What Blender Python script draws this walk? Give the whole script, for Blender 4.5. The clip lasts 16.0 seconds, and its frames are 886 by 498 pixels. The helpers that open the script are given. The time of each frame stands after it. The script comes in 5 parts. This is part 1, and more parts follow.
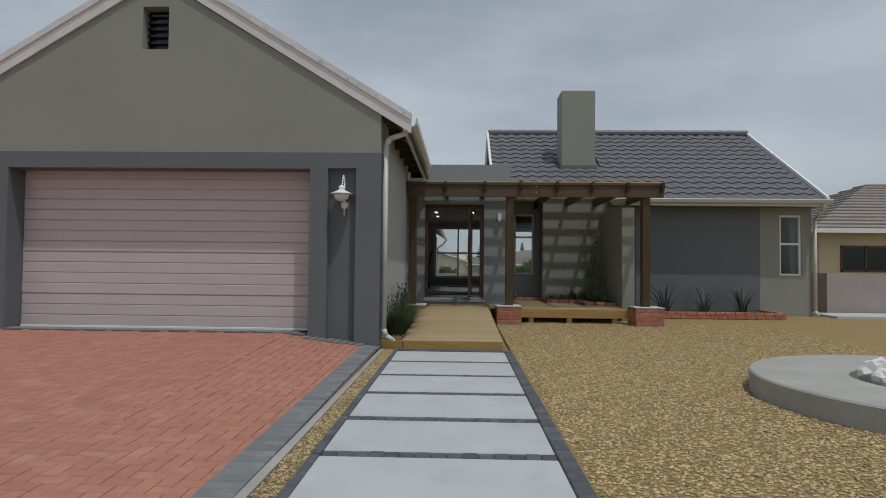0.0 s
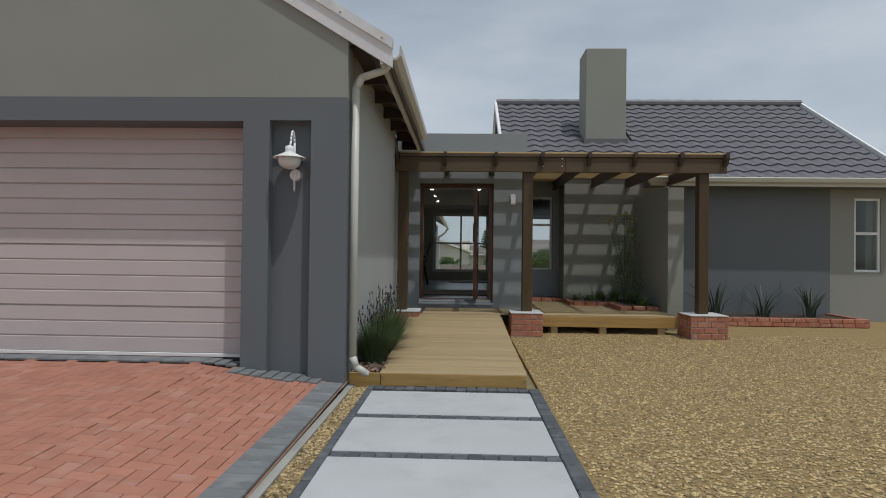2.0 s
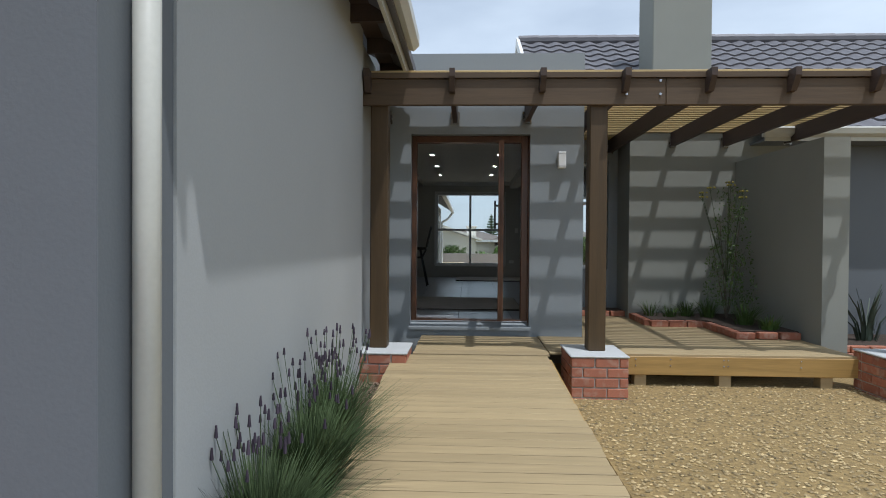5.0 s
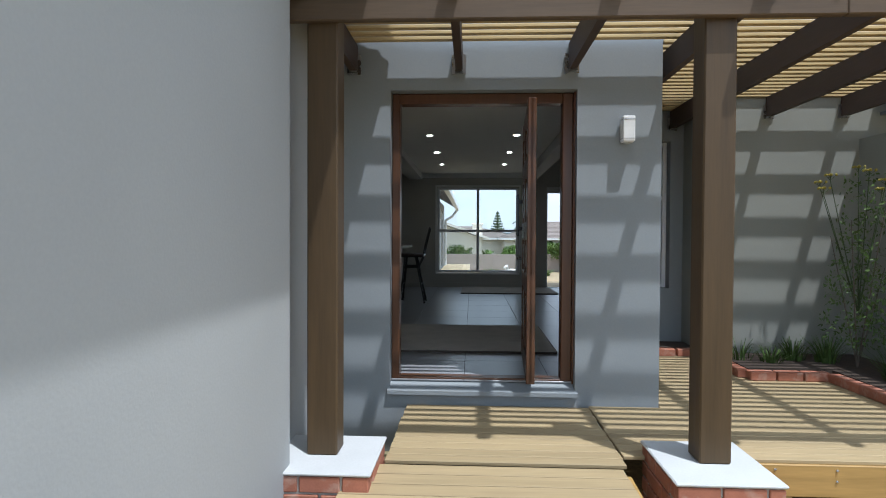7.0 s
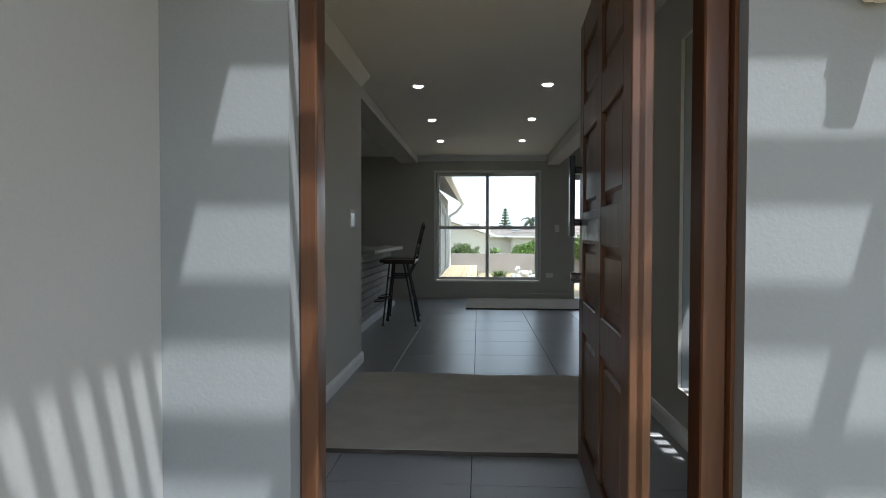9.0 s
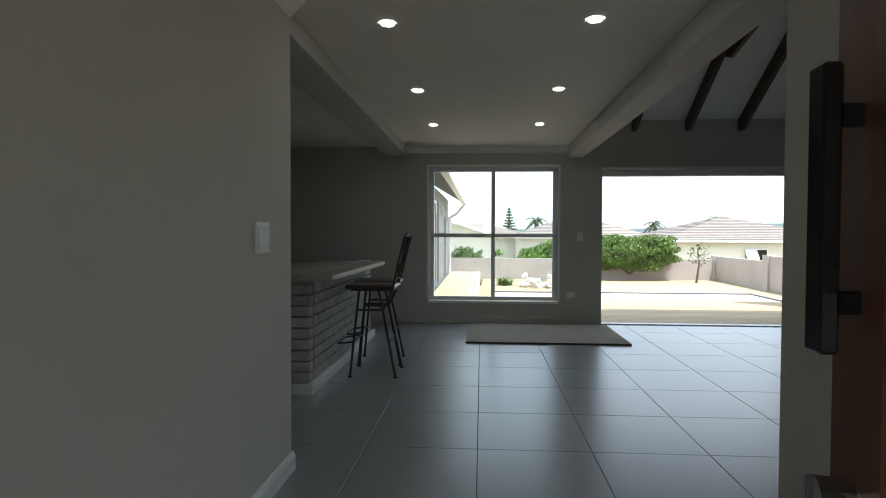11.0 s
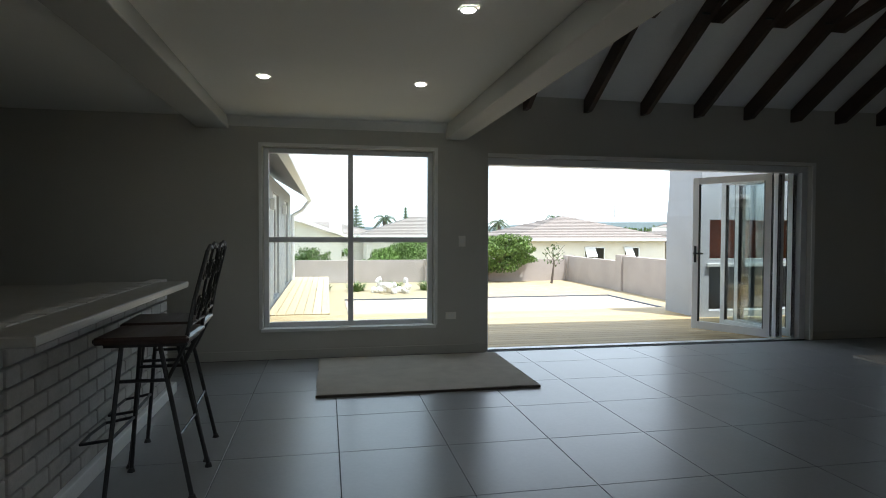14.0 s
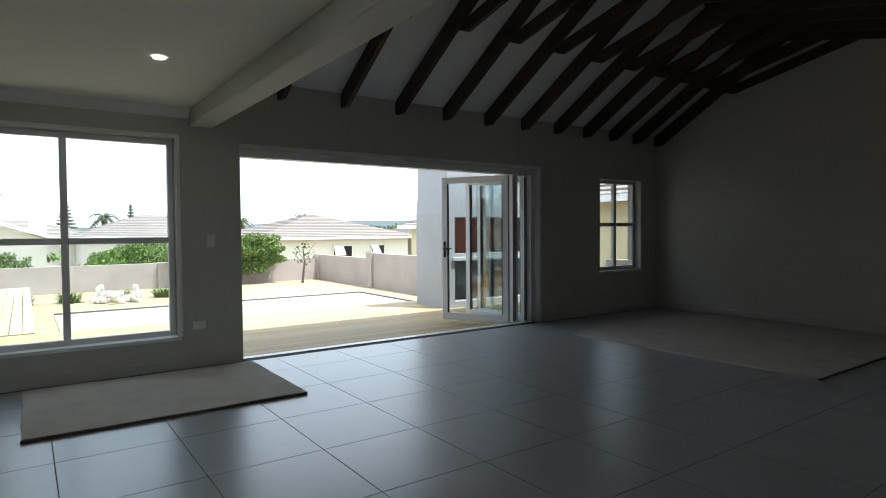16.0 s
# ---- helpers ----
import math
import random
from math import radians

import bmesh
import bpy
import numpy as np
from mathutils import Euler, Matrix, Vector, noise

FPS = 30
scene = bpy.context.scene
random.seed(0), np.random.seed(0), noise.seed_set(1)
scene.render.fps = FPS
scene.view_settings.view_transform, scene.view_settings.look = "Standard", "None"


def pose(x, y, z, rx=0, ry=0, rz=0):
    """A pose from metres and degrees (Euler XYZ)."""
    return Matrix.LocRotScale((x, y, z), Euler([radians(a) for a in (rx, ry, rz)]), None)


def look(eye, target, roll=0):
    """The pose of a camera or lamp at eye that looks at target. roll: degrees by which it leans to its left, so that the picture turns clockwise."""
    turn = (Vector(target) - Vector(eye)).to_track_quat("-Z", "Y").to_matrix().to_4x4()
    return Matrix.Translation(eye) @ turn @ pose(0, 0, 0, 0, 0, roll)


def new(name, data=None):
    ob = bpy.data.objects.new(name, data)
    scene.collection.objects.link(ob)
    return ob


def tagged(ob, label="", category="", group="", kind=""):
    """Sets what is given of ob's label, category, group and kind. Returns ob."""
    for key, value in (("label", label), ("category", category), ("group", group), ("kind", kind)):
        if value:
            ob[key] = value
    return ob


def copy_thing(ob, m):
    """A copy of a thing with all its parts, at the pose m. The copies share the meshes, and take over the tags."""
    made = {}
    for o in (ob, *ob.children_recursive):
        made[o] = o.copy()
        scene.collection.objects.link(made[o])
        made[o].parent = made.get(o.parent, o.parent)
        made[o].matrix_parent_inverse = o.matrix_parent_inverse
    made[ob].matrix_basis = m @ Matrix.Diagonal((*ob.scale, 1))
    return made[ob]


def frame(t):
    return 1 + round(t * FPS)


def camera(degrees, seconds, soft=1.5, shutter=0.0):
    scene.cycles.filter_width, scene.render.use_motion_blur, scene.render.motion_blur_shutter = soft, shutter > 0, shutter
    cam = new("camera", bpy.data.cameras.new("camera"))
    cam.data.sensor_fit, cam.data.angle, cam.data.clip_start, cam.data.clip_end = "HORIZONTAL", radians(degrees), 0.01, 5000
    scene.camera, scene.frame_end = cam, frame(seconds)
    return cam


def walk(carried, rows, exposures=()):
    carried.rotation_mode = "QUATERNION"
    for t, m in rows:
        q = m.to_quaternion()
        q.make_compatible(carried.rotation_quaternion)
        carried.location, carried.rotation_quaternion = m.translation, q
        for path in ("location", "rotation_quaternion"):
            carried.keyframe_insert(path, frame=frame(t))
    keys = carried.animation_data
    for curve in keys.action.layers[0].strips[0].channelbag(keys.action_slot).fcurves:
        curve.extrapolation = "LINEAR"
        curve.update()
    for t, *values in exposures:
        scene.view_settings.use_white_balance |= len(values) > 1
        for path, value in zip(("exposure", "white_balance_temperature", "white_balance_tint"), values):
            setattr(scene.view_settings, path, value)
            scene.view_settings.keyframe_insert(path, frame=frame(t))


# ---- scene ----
PATH = [
    (0, (0.316, -0.733, 1.199), (0.255, 1.265, 1.257), 0.6),
    (0.5, (0.33, -0.099, 1.21), (0.265, 1.899, 1.264), 0.5),
    (1, (0.307, 0.602, 1.23), (0.241, 2.6, 1.276), 0.6),
    (1.5, (0.3, 1.258, 1.267), (0.233, 3.257, 1.298), 0.6),
    (2, (0.292, 1.96, 1.296), (0.223, 3.959, 1.317), 0.7),
    (2.5, (0.252, 2.639, 1.305), (0.179, 4.638, 1.32), 0.6),
    (3, (0.218, 3.317, 1.328), (0.146, 5.316, 1.337), 0.7),
    (3.5, (0.169, 3.966, 1.327), (0.097, 5.964, 1.329), 0.7),
    (6, (0.121, 7.334, 1.499), (0.033, 9.331, 1.455), 0.2),
    (6.5, (0.109, 7.879, 1.534), (0.014, 9.876, 1.487), 0.3),
    (7, (0.086, 8.491, 1.552), (-0.012, 10.488, 1.512), 0.3),
    (7.5, (0.083, 9.111, 1.551), (-0.022, 11.108, 1.511), 0.5),
    (8, (0.052, 9.75, 1.564), (-0.053, 11.747, 1.516), 0.3),
    (8.5, (0.04, 10.39, 1.558), (-0.07, 12.386, 1.51), 0.1),
    (9, (0.06, 11.04, 1.574), (-0.06, 13.035, 1.525), 0.1),
    (11.5, (0.037, 13.376, 1.748), (-0.093, 15.371, 1.693), 0.2),
    (12, (-0.002, 13.724, 1.767), (-0.126, 15.719, 1.709), 0.2),
    (12.5, (-0.009, 14.107, 1.773), (-0.104, 16.104, 1.713), 0.2),
    (13, (-0.053, 14.475, 1.784), (-0.08, 16.474, 1.723), 0.2),
    (13.5, (-0.072, 14.757, 1.787), (0.069, 16.751, 1.724), 0.2),
    (14, (-0.037, 14.978, 1.776), (0.347, 16.94, 1.718), 0.2),
    (14.5, (-0.03, 15.105, 1.782), (0.615, 16.997, 1.721), -0.0),
    (15, (-0.067, 15.202, 1.791), (0.814, 16.997, 1.724), -0.3),
    (15.5, (-0.068, 15.238, 1.774), (0.977, 16.942, 1.709), -0.4),
    (16, (-0.078, 15.25, 1.764), (1.075, 16.883, 1.7), -0.4),
]
cam = camera(73.5, 16.0, soft=1.0)

walk(cam, [(t, look(eye, target, roll)) for t, eye, target, roll in PATH],
     [(0, -0.42, 6300, 10), (3.5, 0.05, 6200, 10), (6, 0.67, 5700, 10), (7, 1.0, 5700, 10), (8, 1.25, 5800, 10),
      (9, 1.72, 6000, 10), (11.5, 2.06, 6100, 8), (13, 1.97, 6100, 8), (16, 2.07, 6100, 8)])

# ---------------------------------------------------------------- world and sun
SUN_TO = Vector((0.25, -0.28, 1.0)).normalized()
world = bpy.data.worlds.new("world")
scene.world = world
world.use_nodes = True
wn = world.node_tree
bg = wn.nodes["Background"]
sky = wn.nodes.new("ShaderNodeTexSky")
sky.sky_type, sky.sun_disc = "NISHITA", False
sky.sun_elevation, sky.sun_rotation = math.asin(SUN_TO.z), math.atan2(SUN_TO.x, SUN_TO.y)
sky.air_density, sky.dust_density = 1.0, 2.0
wtc = wn.nodes.new("ShaderNodeTexCoord")
wmap = wn.nodes.new("ShaderNodeMapping")
wmap.inputs["Scale"].default_value = (1.0, 1.0, 3.2)
wnoise = wn.nodes.new("ShaderNodeTexNoise")
wnoise.inputs["Scale"].default_value, wnoise.inputs["Detail"].default_value = 1.7, 7.0
wramp = wn.nodes.new("ShaderNodeValToRGB")
wramp.color_ramp.elements[0].position, wramp.color_ramp.elements[0].color = 0.3, (0.62, 0.62, 0.62, 1)
wramp.color_ramp.elements[1].position, wramp.color_ramp.elements[1].color = 0.68, (0.95, 0.95, 0.95, 1)
wmix = wn.nodes.new("ShaderNodeMix")
wmix.data_type = "RGBA"
wmix.inputs["B"].default_value = (4.1, 4.5, 4.8, 1)
wn.links.new(wtc.outputs["Generated"], wmap.inputs["Vector"])
wn.links.new(wmap.outputs["Vector"], wnoise.inputs["Vector"])
wn.links.new(wnoise.outputs["Fac"], wramp.inputs["Fac"])
wn.links.new(wramp.outputs["Color"], wmix.inputs["Factor"])
wn.links.new(sky.outputs["Color"], wmix.inputs["A"])
wrange = wn.nodes.new("ShaderNodeMapRange")
wrange.inputs["From Min"].default_value, wrange.inputs["From Max"].default_value = 0.3, 0.7
wrange.inputs["To Min"].default_value, wrange.inputs["To Max"].default_value = 0.78, 1.2
wn.links.new(wnoise.outputs["Fac"], wrange.inputs["Value"])
wscale = wn.nodes.new("ShaderNodeVectorMath")
wscale.operation = "SCALE"
wn.links.new(wmix.outputs["Result"], wscale.inputs[0])
wn.links.new(wrange.outputs[0], wscale.inputs["Scale"])
wn.links.new(wscale.outputs[0], bg.inputs["Color"])
bg.inputs["Strength"].default_value = 0.13
sun = new("sun", bpy.data.lights.new("sun", "SUN"))
sun.data.energy, sun.data.angle, sun.data.color = 2.2, radians(0.7), (1.0, 0.97, 0.93)
sun.matrix_world = look(SUN_TO * 40, (0, 0, 0))


# ---------------------------------------------------------------- materials
def material(name, colour, rough=0.6, vary=0.12, scale=6.0, fine=60.0, bump=0.15, metal=0.0, each=0.0, stretch=(1, 1, 1),
             stain=None, spec=0.5, dist=0.004, gloss=0.1):
    """Principled paint with grain at two scales, optional stains and a spread from piece to piece."""
    m = bpy.data.materials.new(name)
    m.use_nodes = True
    nt = m.node_tree
    b = nt.nodes["Principled BSDF"]
    tc = nt.nodes.new("ShaderNodeTexCoord")
    mp = nt.nodes.new("ShaderNodeMapping")
    mp.inputs["Scale"].default_value = stretch
    nt.links.new(tc.outputs["Object"], mp.inputs["Vector"])
    info = nt.nodes.new("ShaderNodeObjectInfo")
    shift = nt.nodes.new("ShaderNodeVectorMath")
    shift.operation = "MULTIPLY_ADD"
    comb = nt.nodes.new("ShaderNodeCombineXYZ")
    for i in range(3):
        nt.links.new(info.outputs["Random"], comb.inputs[i])
    nt.links.new(comb.outputs[0], shift.inputs[0])
    shift.inputs[1].default_value = (17, 31, 23)
    nt.links.new(mp.outputs[0], shift.inputs[2])
    big = nt.nodes.new("ShaderNodeTexNoise")
    big.inputs["Scale"].default_value, big.inputs["Detail"].default_value = scale, 4
    small = nt.nodes.new("ShaderNodeTexNoise")
    small.inputs["Scale"].default_value, small.inputs["Detail"].default_value = fine, 3
    for n in (big, small):
        nt.links.new(shift.outputs[0], n.inputs["Vector"])
    add = nt.nodes.new("ShaderNodeMath")
    add.operation = "MULTIPLY_ADD"
    nt.links.new(small.outputs["Fac"], add.inputs[0])
    add.inputs[1].default_value = 0.6
    nt.links.new(big.outputs["Fac"], add.inputs[2])
    each_add = nt.nodes.new("ShaderNodeMath")
    each_add.operation = "MULTIPLY_ADD"
    nt.links.new(info.outputs["Random"], each_add.inputs[0])
    each_add.inputs[1].default_value = each
    nt.links.new(add.outputs[0], each_add.inputs[2])
    isl = nt.nodes.new("ShaderNodeNewGeometry")
    isl_add = nt.nodes.new("ShaderNodeMath")
    isl_add.operation = "MULTIPLY_ADD"
    nt.links.new(isl.outputs["Random Per Island"], isl_add.inputs[0])
    isl_add.inputs[1].default_value = each
    nt.links.new(each_add.outputs[0], isl_add.inputs[2])
    rng = nt.nodes.new("ShaderNodeMapRange")
    mid = 0.8 + each
    rng.inputs["From Min"].default_value, rng.inputs["From Max"].default_value = mid - 0.5 - each * 0.5, mid + 0.5 + each * 0.5
    rng.inputs["To Min"].default_value, rng.inputs["To Max"].default_value = 1 - vary * 2, 1 + vary * 2
    nt.links.new(isl_add.outputs[0], rng.inputs["Value"])
    mul = nt.nodes.new("ShaderNodeVectorMath")
    mul.operation = "SCALE"
    mul.inputs[0].default_value = colour
    nt.links.new(rng.outputs[0], mul.inputs["Scale"])
    out = mul.outputs[0]
    if stain:
        col, amount, sscale = stain
        sn = nt.nodes.new("ShaderNodeTexNoise")
        sn.inputs["Scale"].default_value, sn.inputs["Detail"].default_value = sscale, 6
        nt.links.new(shift.outputs[0], sn.inputs["Vector"])
        sr = nt.nodes.new("ShaderNodeMapRange")
        sr.inputs["From Min"].default_value, sr.inputs["From Max"].default_value = 0.52, 0.68
        sr.inputs["To Max"].default_value = amount
        nt.links.new(sn.outputs["Fac"], sr.inputs["Value"])
        mx = nt.nodes.new("ShaderNodeMix")
        mx.data_type = "RGBA"
        nt.links.new(sr.outputs[0], mx.inputs["Factor"])
        nt.links.new(out, mx.inputs["A"])
        mx.inputs["B"].default_value = (*col, 1)
        out = mx.outputs["Result"]
    nt.links.new(out, b.inputs["Base Color"])
    rr = nt.nodes.new("ShaderNodeMapRange")
    rr.inputs["To Min"].default_value, rr.inputs["To Max"].default_value = max(0.03, rough - gloss), min(1, rough + gloss)
    nt.links.new(big.outputs["Fac"], rr.inputs["Value"])
    nt.links.new(rr.outputs[0], b.inputs["Roughness"])
    b.inputs["Metallic"].default_value = metal
    b.inputs["Specular IOR Level"].default_value = spec
    if bump:
        bp = nt.nodes.new("ShaderNodeBump")
        bp.inputs["Strength"].default_value, bp.inputs["Distance"].default_value = bump, dist
        nt.links.new(add.outputs[0], bp.inputs["Height"])
        nt.links.new(bp.outputs[0], b.inputs["Normal"])
    return m


def wood(name, colour, rough=0.55, along="x", vary=0.2, each=0.35, spec=0.4):
    st = {"x": (0.6, 9, 9), "y": (9, 0.6, 9), "z": (9, 9, 0.6)}[along]
    return material(name, colour, rough, vary, 2.0, 9.0, 0.25, 0, each, st, spec=spec, dist=0.003)


M_GREEN = material("plaster_sage_grey", (0.275, 0.28, 0.245), 0.85, 0.05, 1.2, 90, 0.25)
M_GREY = material("plaster_slate_grey", (0.135, 0.147, 0.155), 0.8, 0.05, 1.2, 90, 0.25)
M_SIDE = material("plaster_pale_grey", (0.385, 0.395, 0.385), 0.85, 0.04, 1.2, 90, 0.25)
M_BLUE = material("plaster_blue_grey", (0.26, 0.282, 0.29), 0.8, 0.04, 1.2, 90, 0.25)
M_INNER = material("interior_wall_paint", (0.53, 0.52, 0.475), 0.7, 0.03, 1.5, 80, 0.1)
M_CEIL = material("ceiling_paint", (0.84, 0.825, 0.77), 0.8, 0.02, 1.5, 80, 0.08)
M_WHITE = material("white_paint", (0.8, 0.8, 0.78), 0.5, 0.04, 3, 60, 0.06)
M_GUTTER = material("cream_gutter_metal", (0.55, 0.54, 0.47), 0.4, 0.05, 3, 60, 0.03)
M_BARGE = material("white_fibre_barge", (0.68, 0.67, 0.66), 0.6, 0.07, 3, 60, 0.1, stain=((0.4, 0.4, 0.38), 0.3, 4))
M_GDOOR = material("blush_garage_panel", (0.55, 0.485, 0.475), 0.5, 0.05, 2, 50, 0.05, each=0.15)
M_BEAM = wood("dark_stained_timber", (0.1, 0.066, 0.037), 0.6, "x", each=0.2)
M_POST = wood("dark_stained_post", (0.072, 0.044, 0.018), 0.5, "z", each=0.25)
M_RAFTER = wood("dark_stained_rafter", (0.062, 0.04, 0.029), 0.6, "y", each=0.2)
M_SLAT = wood("yellow_pine_slat", (0.5, 0.36, 0.16), 0.6, "x")
M_DECK = wood("yellow_pine_deck", (0.37, 0.28, 0.15), 0.65, "x", vary=0.16, each=0.45)
M_DECK_Y = wood("pale_pine_deck", (0.48, 0.38, 0.23), 0.7, "y", each=0.4)
M_FASCIA = wood("oiled_pine_fascia", (0.38, 0.235, 0.075), 0.5, "x", each=0.2)
M_DOOR = wood("meranti_door", (0.105, 0.045, 0.02), 0.35, "z", vary=0.25, each=0.25, spec=0.5)
M_SEAT = wood("dark_seat_wood", (0.05, 0.03, 0.025), 0.35, "y", each=0.1)
M_BRICK = material("red_clay_brick", (0.38, 0.145, 0.085), 0.85, 0.2, 9, 90, 0.5, each=0.7, stain=((0.5, 0.36, 0.28), 0.5, 14))
M_PAVER = material("terracotta_paver", (0.39, 0.172, 0.115), 0.85, 0.12, 7, 120, 0.4, each=0.45, stain=((0.45, 0.25, 0.19), 0.6, 5))
M_GPAVER = material("grey_paver", (0.17, 0.178, 0.18), 0.9, 0.16, 7, 120, 0.4, each=0.6, stain=((0.3, 0.3, 0.29), 0.5, 6))
M_DPAVER = material("charcoal_cobble", (0.085, 0.092, 0.1), 0.9, 0.2, 9, 120, 0.45, each=0.7, stain=((0.2, 0.2, 0.2), 0.4, 9))
M_SAND = material("sand_joint", (0.36, 0.21, 0.15), 0.95, 0.1, 9, 200, 0.3)
M_MORTAR = material("mortar", (0.42, 0.39, 0.35), 0.95, 0.1, 9, 150, 0.4)
M_SLAB = material("pale_concrete_slab", (0.46, 0.47, 0.47), 0.85, 0.07, 2.2, 90, 0.2, each=0.12, stain=((0.38, 0.385, 0.385), 0.5, 3))
M_CONC = material("concrete", (0.36, 0.355, 0.32), 0.85, 0.1, 2.2, 60, 0.25, stain=((0.28, 0.28, 0.25), 0.5, 2.5))
M_CAP = material("cement_cap", (0.5, 0.51, 0.5), 0.85, 0.06, 4, 90, 0.3)
M_GRAVEL = material("yellow_gravel", (0.3, 0.21, 0.085), 0.95, 0.34, 30, 130, 1.0, stain=((0.2, 0.14, 0.06), 0.35, 40), dist=0.012)
M_PEBBLE = material("yellow_pebble", (0.53, 0.4, 0.2), 0.85, 0.42, 25, 90, 0.2, each=0.9)
M_EARTH = material("dry_earth", (0.22, 0.19, 0.1), 0.95, 0.3, 0.3, 4, 0.4)
M_YARD = material("pink_crushed_stone", (0.36, 0.3, 0.255), 0.95, 0.16, 3, 90, 0.6, stain=((0.45, 0.36, 0.27), 0.3, 2))
M_YSAND = material("yellow_yard_gravel", (0.33, 0.265, 0.16), 0.95, 0.2, 4, 80, 0.6)
M_BARK = material("bark_chip", (0.18, 0.12, 0.085), 0.9, 0.35, 9, 60, 0.4, each=0.7)
M_SOIL = material("dark_soil", (0.06, 0.042, 0.03), 0.95, 0.3, 20, 90, 0.6)
M_ROOF = material("charcoal_roof_tile", (0.125, 0.12, 0.13), 0.55, 0.07, 5, 80, 0.2, each=0.12, spec=0.6)
M_BROOF = material("brown_roof_tile", (0.25, 0.215, 0.19), 0.8, 0.18, 3, 30, 0.3, each=0.5)
M_CREAM = material("cream_house_wall", (0.62, 0.55, 0.36), 0.85, 0.06, 1, 40, 0.2)
M_NWHITE = material("white_house_wall", (0.72, 0.68, 0.6), 0.85, 0.05, 1, 40, 0.2)
M_TAUPE = material("taupe_boundary_wall", (0.36, 0.315, 0.285), 0.9, 0.1, 1.5, 60, 0.3, stain=((0.28, 0.25, 0.22), 0.4, 1.2))
M_TILE = material("grey_porcelain_tile", (0.3, 0.308, 0.318), 0.31, 0.07, 2.2, 40, 0.02, each=0.1, spec=0.75, gloss=0.02)
M_GROUT = material("dark_grout", (0.035, 0.035, 0.036), 0.9, 0.1, 9, 90, 0.1)
M_RUG = material("beige_wool_rug", (0.5, 0.46, 0.4), 1.0, 0.09, 5, 220, 0.8, stain=((0.42, 0.385, 0.33), 0.5, 4), spec=0.1)
M_RUGE = material("dark_rug_edge", (0.1, 0.085, 0.07), 1.0, 0.2, 9, 200, 0.5, spec=0.1)
M_IRON = material("black_wrought_iron", (0.018, 0.017, 0.017), 0.45, 0.2, 20, 90, 0.2, spec=0.5)
M_BLACK = material("black_gloss", (0.012, 0.012, 0.013), 0.15, 0.1, 6, 50, 0)
M_STEEL = material("brushed_steel", (0.5, 0.5, 0.5), 0.28, 0.08, 8, 120, 0.05, metal=1.0, stretch=(1, 20, 1))
M_ALU = material("white_aluminium", (0.74, 0.75, 0.76), 0.35, 0.03, 4, 60, 0.02)
M_RUBBER = material("black_gasket", (0.02, 0.02, 0.02), 0.6, 0.1, 9, 60, 0.05)
M_STONE = material("white_quartz_rock", (0.62, 0.6, 0.56), 0.85, 0.18, 5, 60, 0.5, each=0.3)
M_WBRICK = material("whitewashed_brick", (0.47, 0.45, 0.42), 0.8, 0.14, 6, 70, 0.5, each=0.35, stain=((0.3, 0.27, 0.25), 0.35, 8))
M_WMORT = material("dark_mortar_gap", (0.06, 0.05, 0.045), 0.9, 0.2, 9, 80, 0.4)
M_TOP = material("pale_stone_worktop", (0.34, 0.325, 0.29), 0.35, 0.03, 12, 90, 0.02)
M_CAB = material("grey_cabinet", (0.3, 0.29, 0.27), 0.5, 0.05, 3, 60, 0.03)
M_PANEL = material("pale_grey_display", (0.45, 0.46, 0.45), 0.25, 0.03, 3, 60, 0)
M_FIRE = material("red_fire_brick", (0.33, 0.085, 0.04), 0.85, 0.25, 7, 60, 0.4)
M_BRAAI = material("grey_braai_plaster", (0.36, 0.375, 0.39), 0.8, 0.06, 2, 80, 0.2)
M_LEAF = material("green_leaf", (0.075, 0.125, 0.03), 0.6, 0.35, 3, 30, 0, each=0.6, spec=0.3)
M_BUSH = material("bright_hedge_leaf", (0.13, 0.21, 0.045), 0.6, 0.35, 2, 30, 0, each=0.6, spec=0.3)
M_LAV = material("lavender_leaf", (0.075, 0.11, 0.045), 0.7, 0.3, 6, 60, 0, each=0.6, spec=0.2)
M_FLOWER = material("lavender_flower", (0.065, 0.05, 0.068), 0.8, 0.3, 9, 60, 0, each=0.5, spec=0.2)
M_UMBEL = material("yellow_umbel", (0.42, 0.36, 0.08), 0.8, 0.2, 9, 60, 0, each=0.4, spec=0.2)
M_SPIKE = material("grey_green_succulent", (0.055, 0.075, 0.05), 0.6, 0.25, 6, 60, 0.1, each=0.4)
M_PALM = material("palm_green", (0.045, 0.07, 0.025), 0.6, 0.3, 2, 30, 0, each=0.5)
M_TRUNK = material("grey_bark", (0.12, 0.095, 0.075), 0.9, 0.25, 8, 60, 0.6, stretch=(1, 1, 0.3))
# blue-grey of distance haze is put straight into the hill colour
M_HILL = material("haze_tinted_hill", (0.2, 0.25, 0.27), 1.0, 0.1, 0.02, 0.3, 0, spec=0.0)


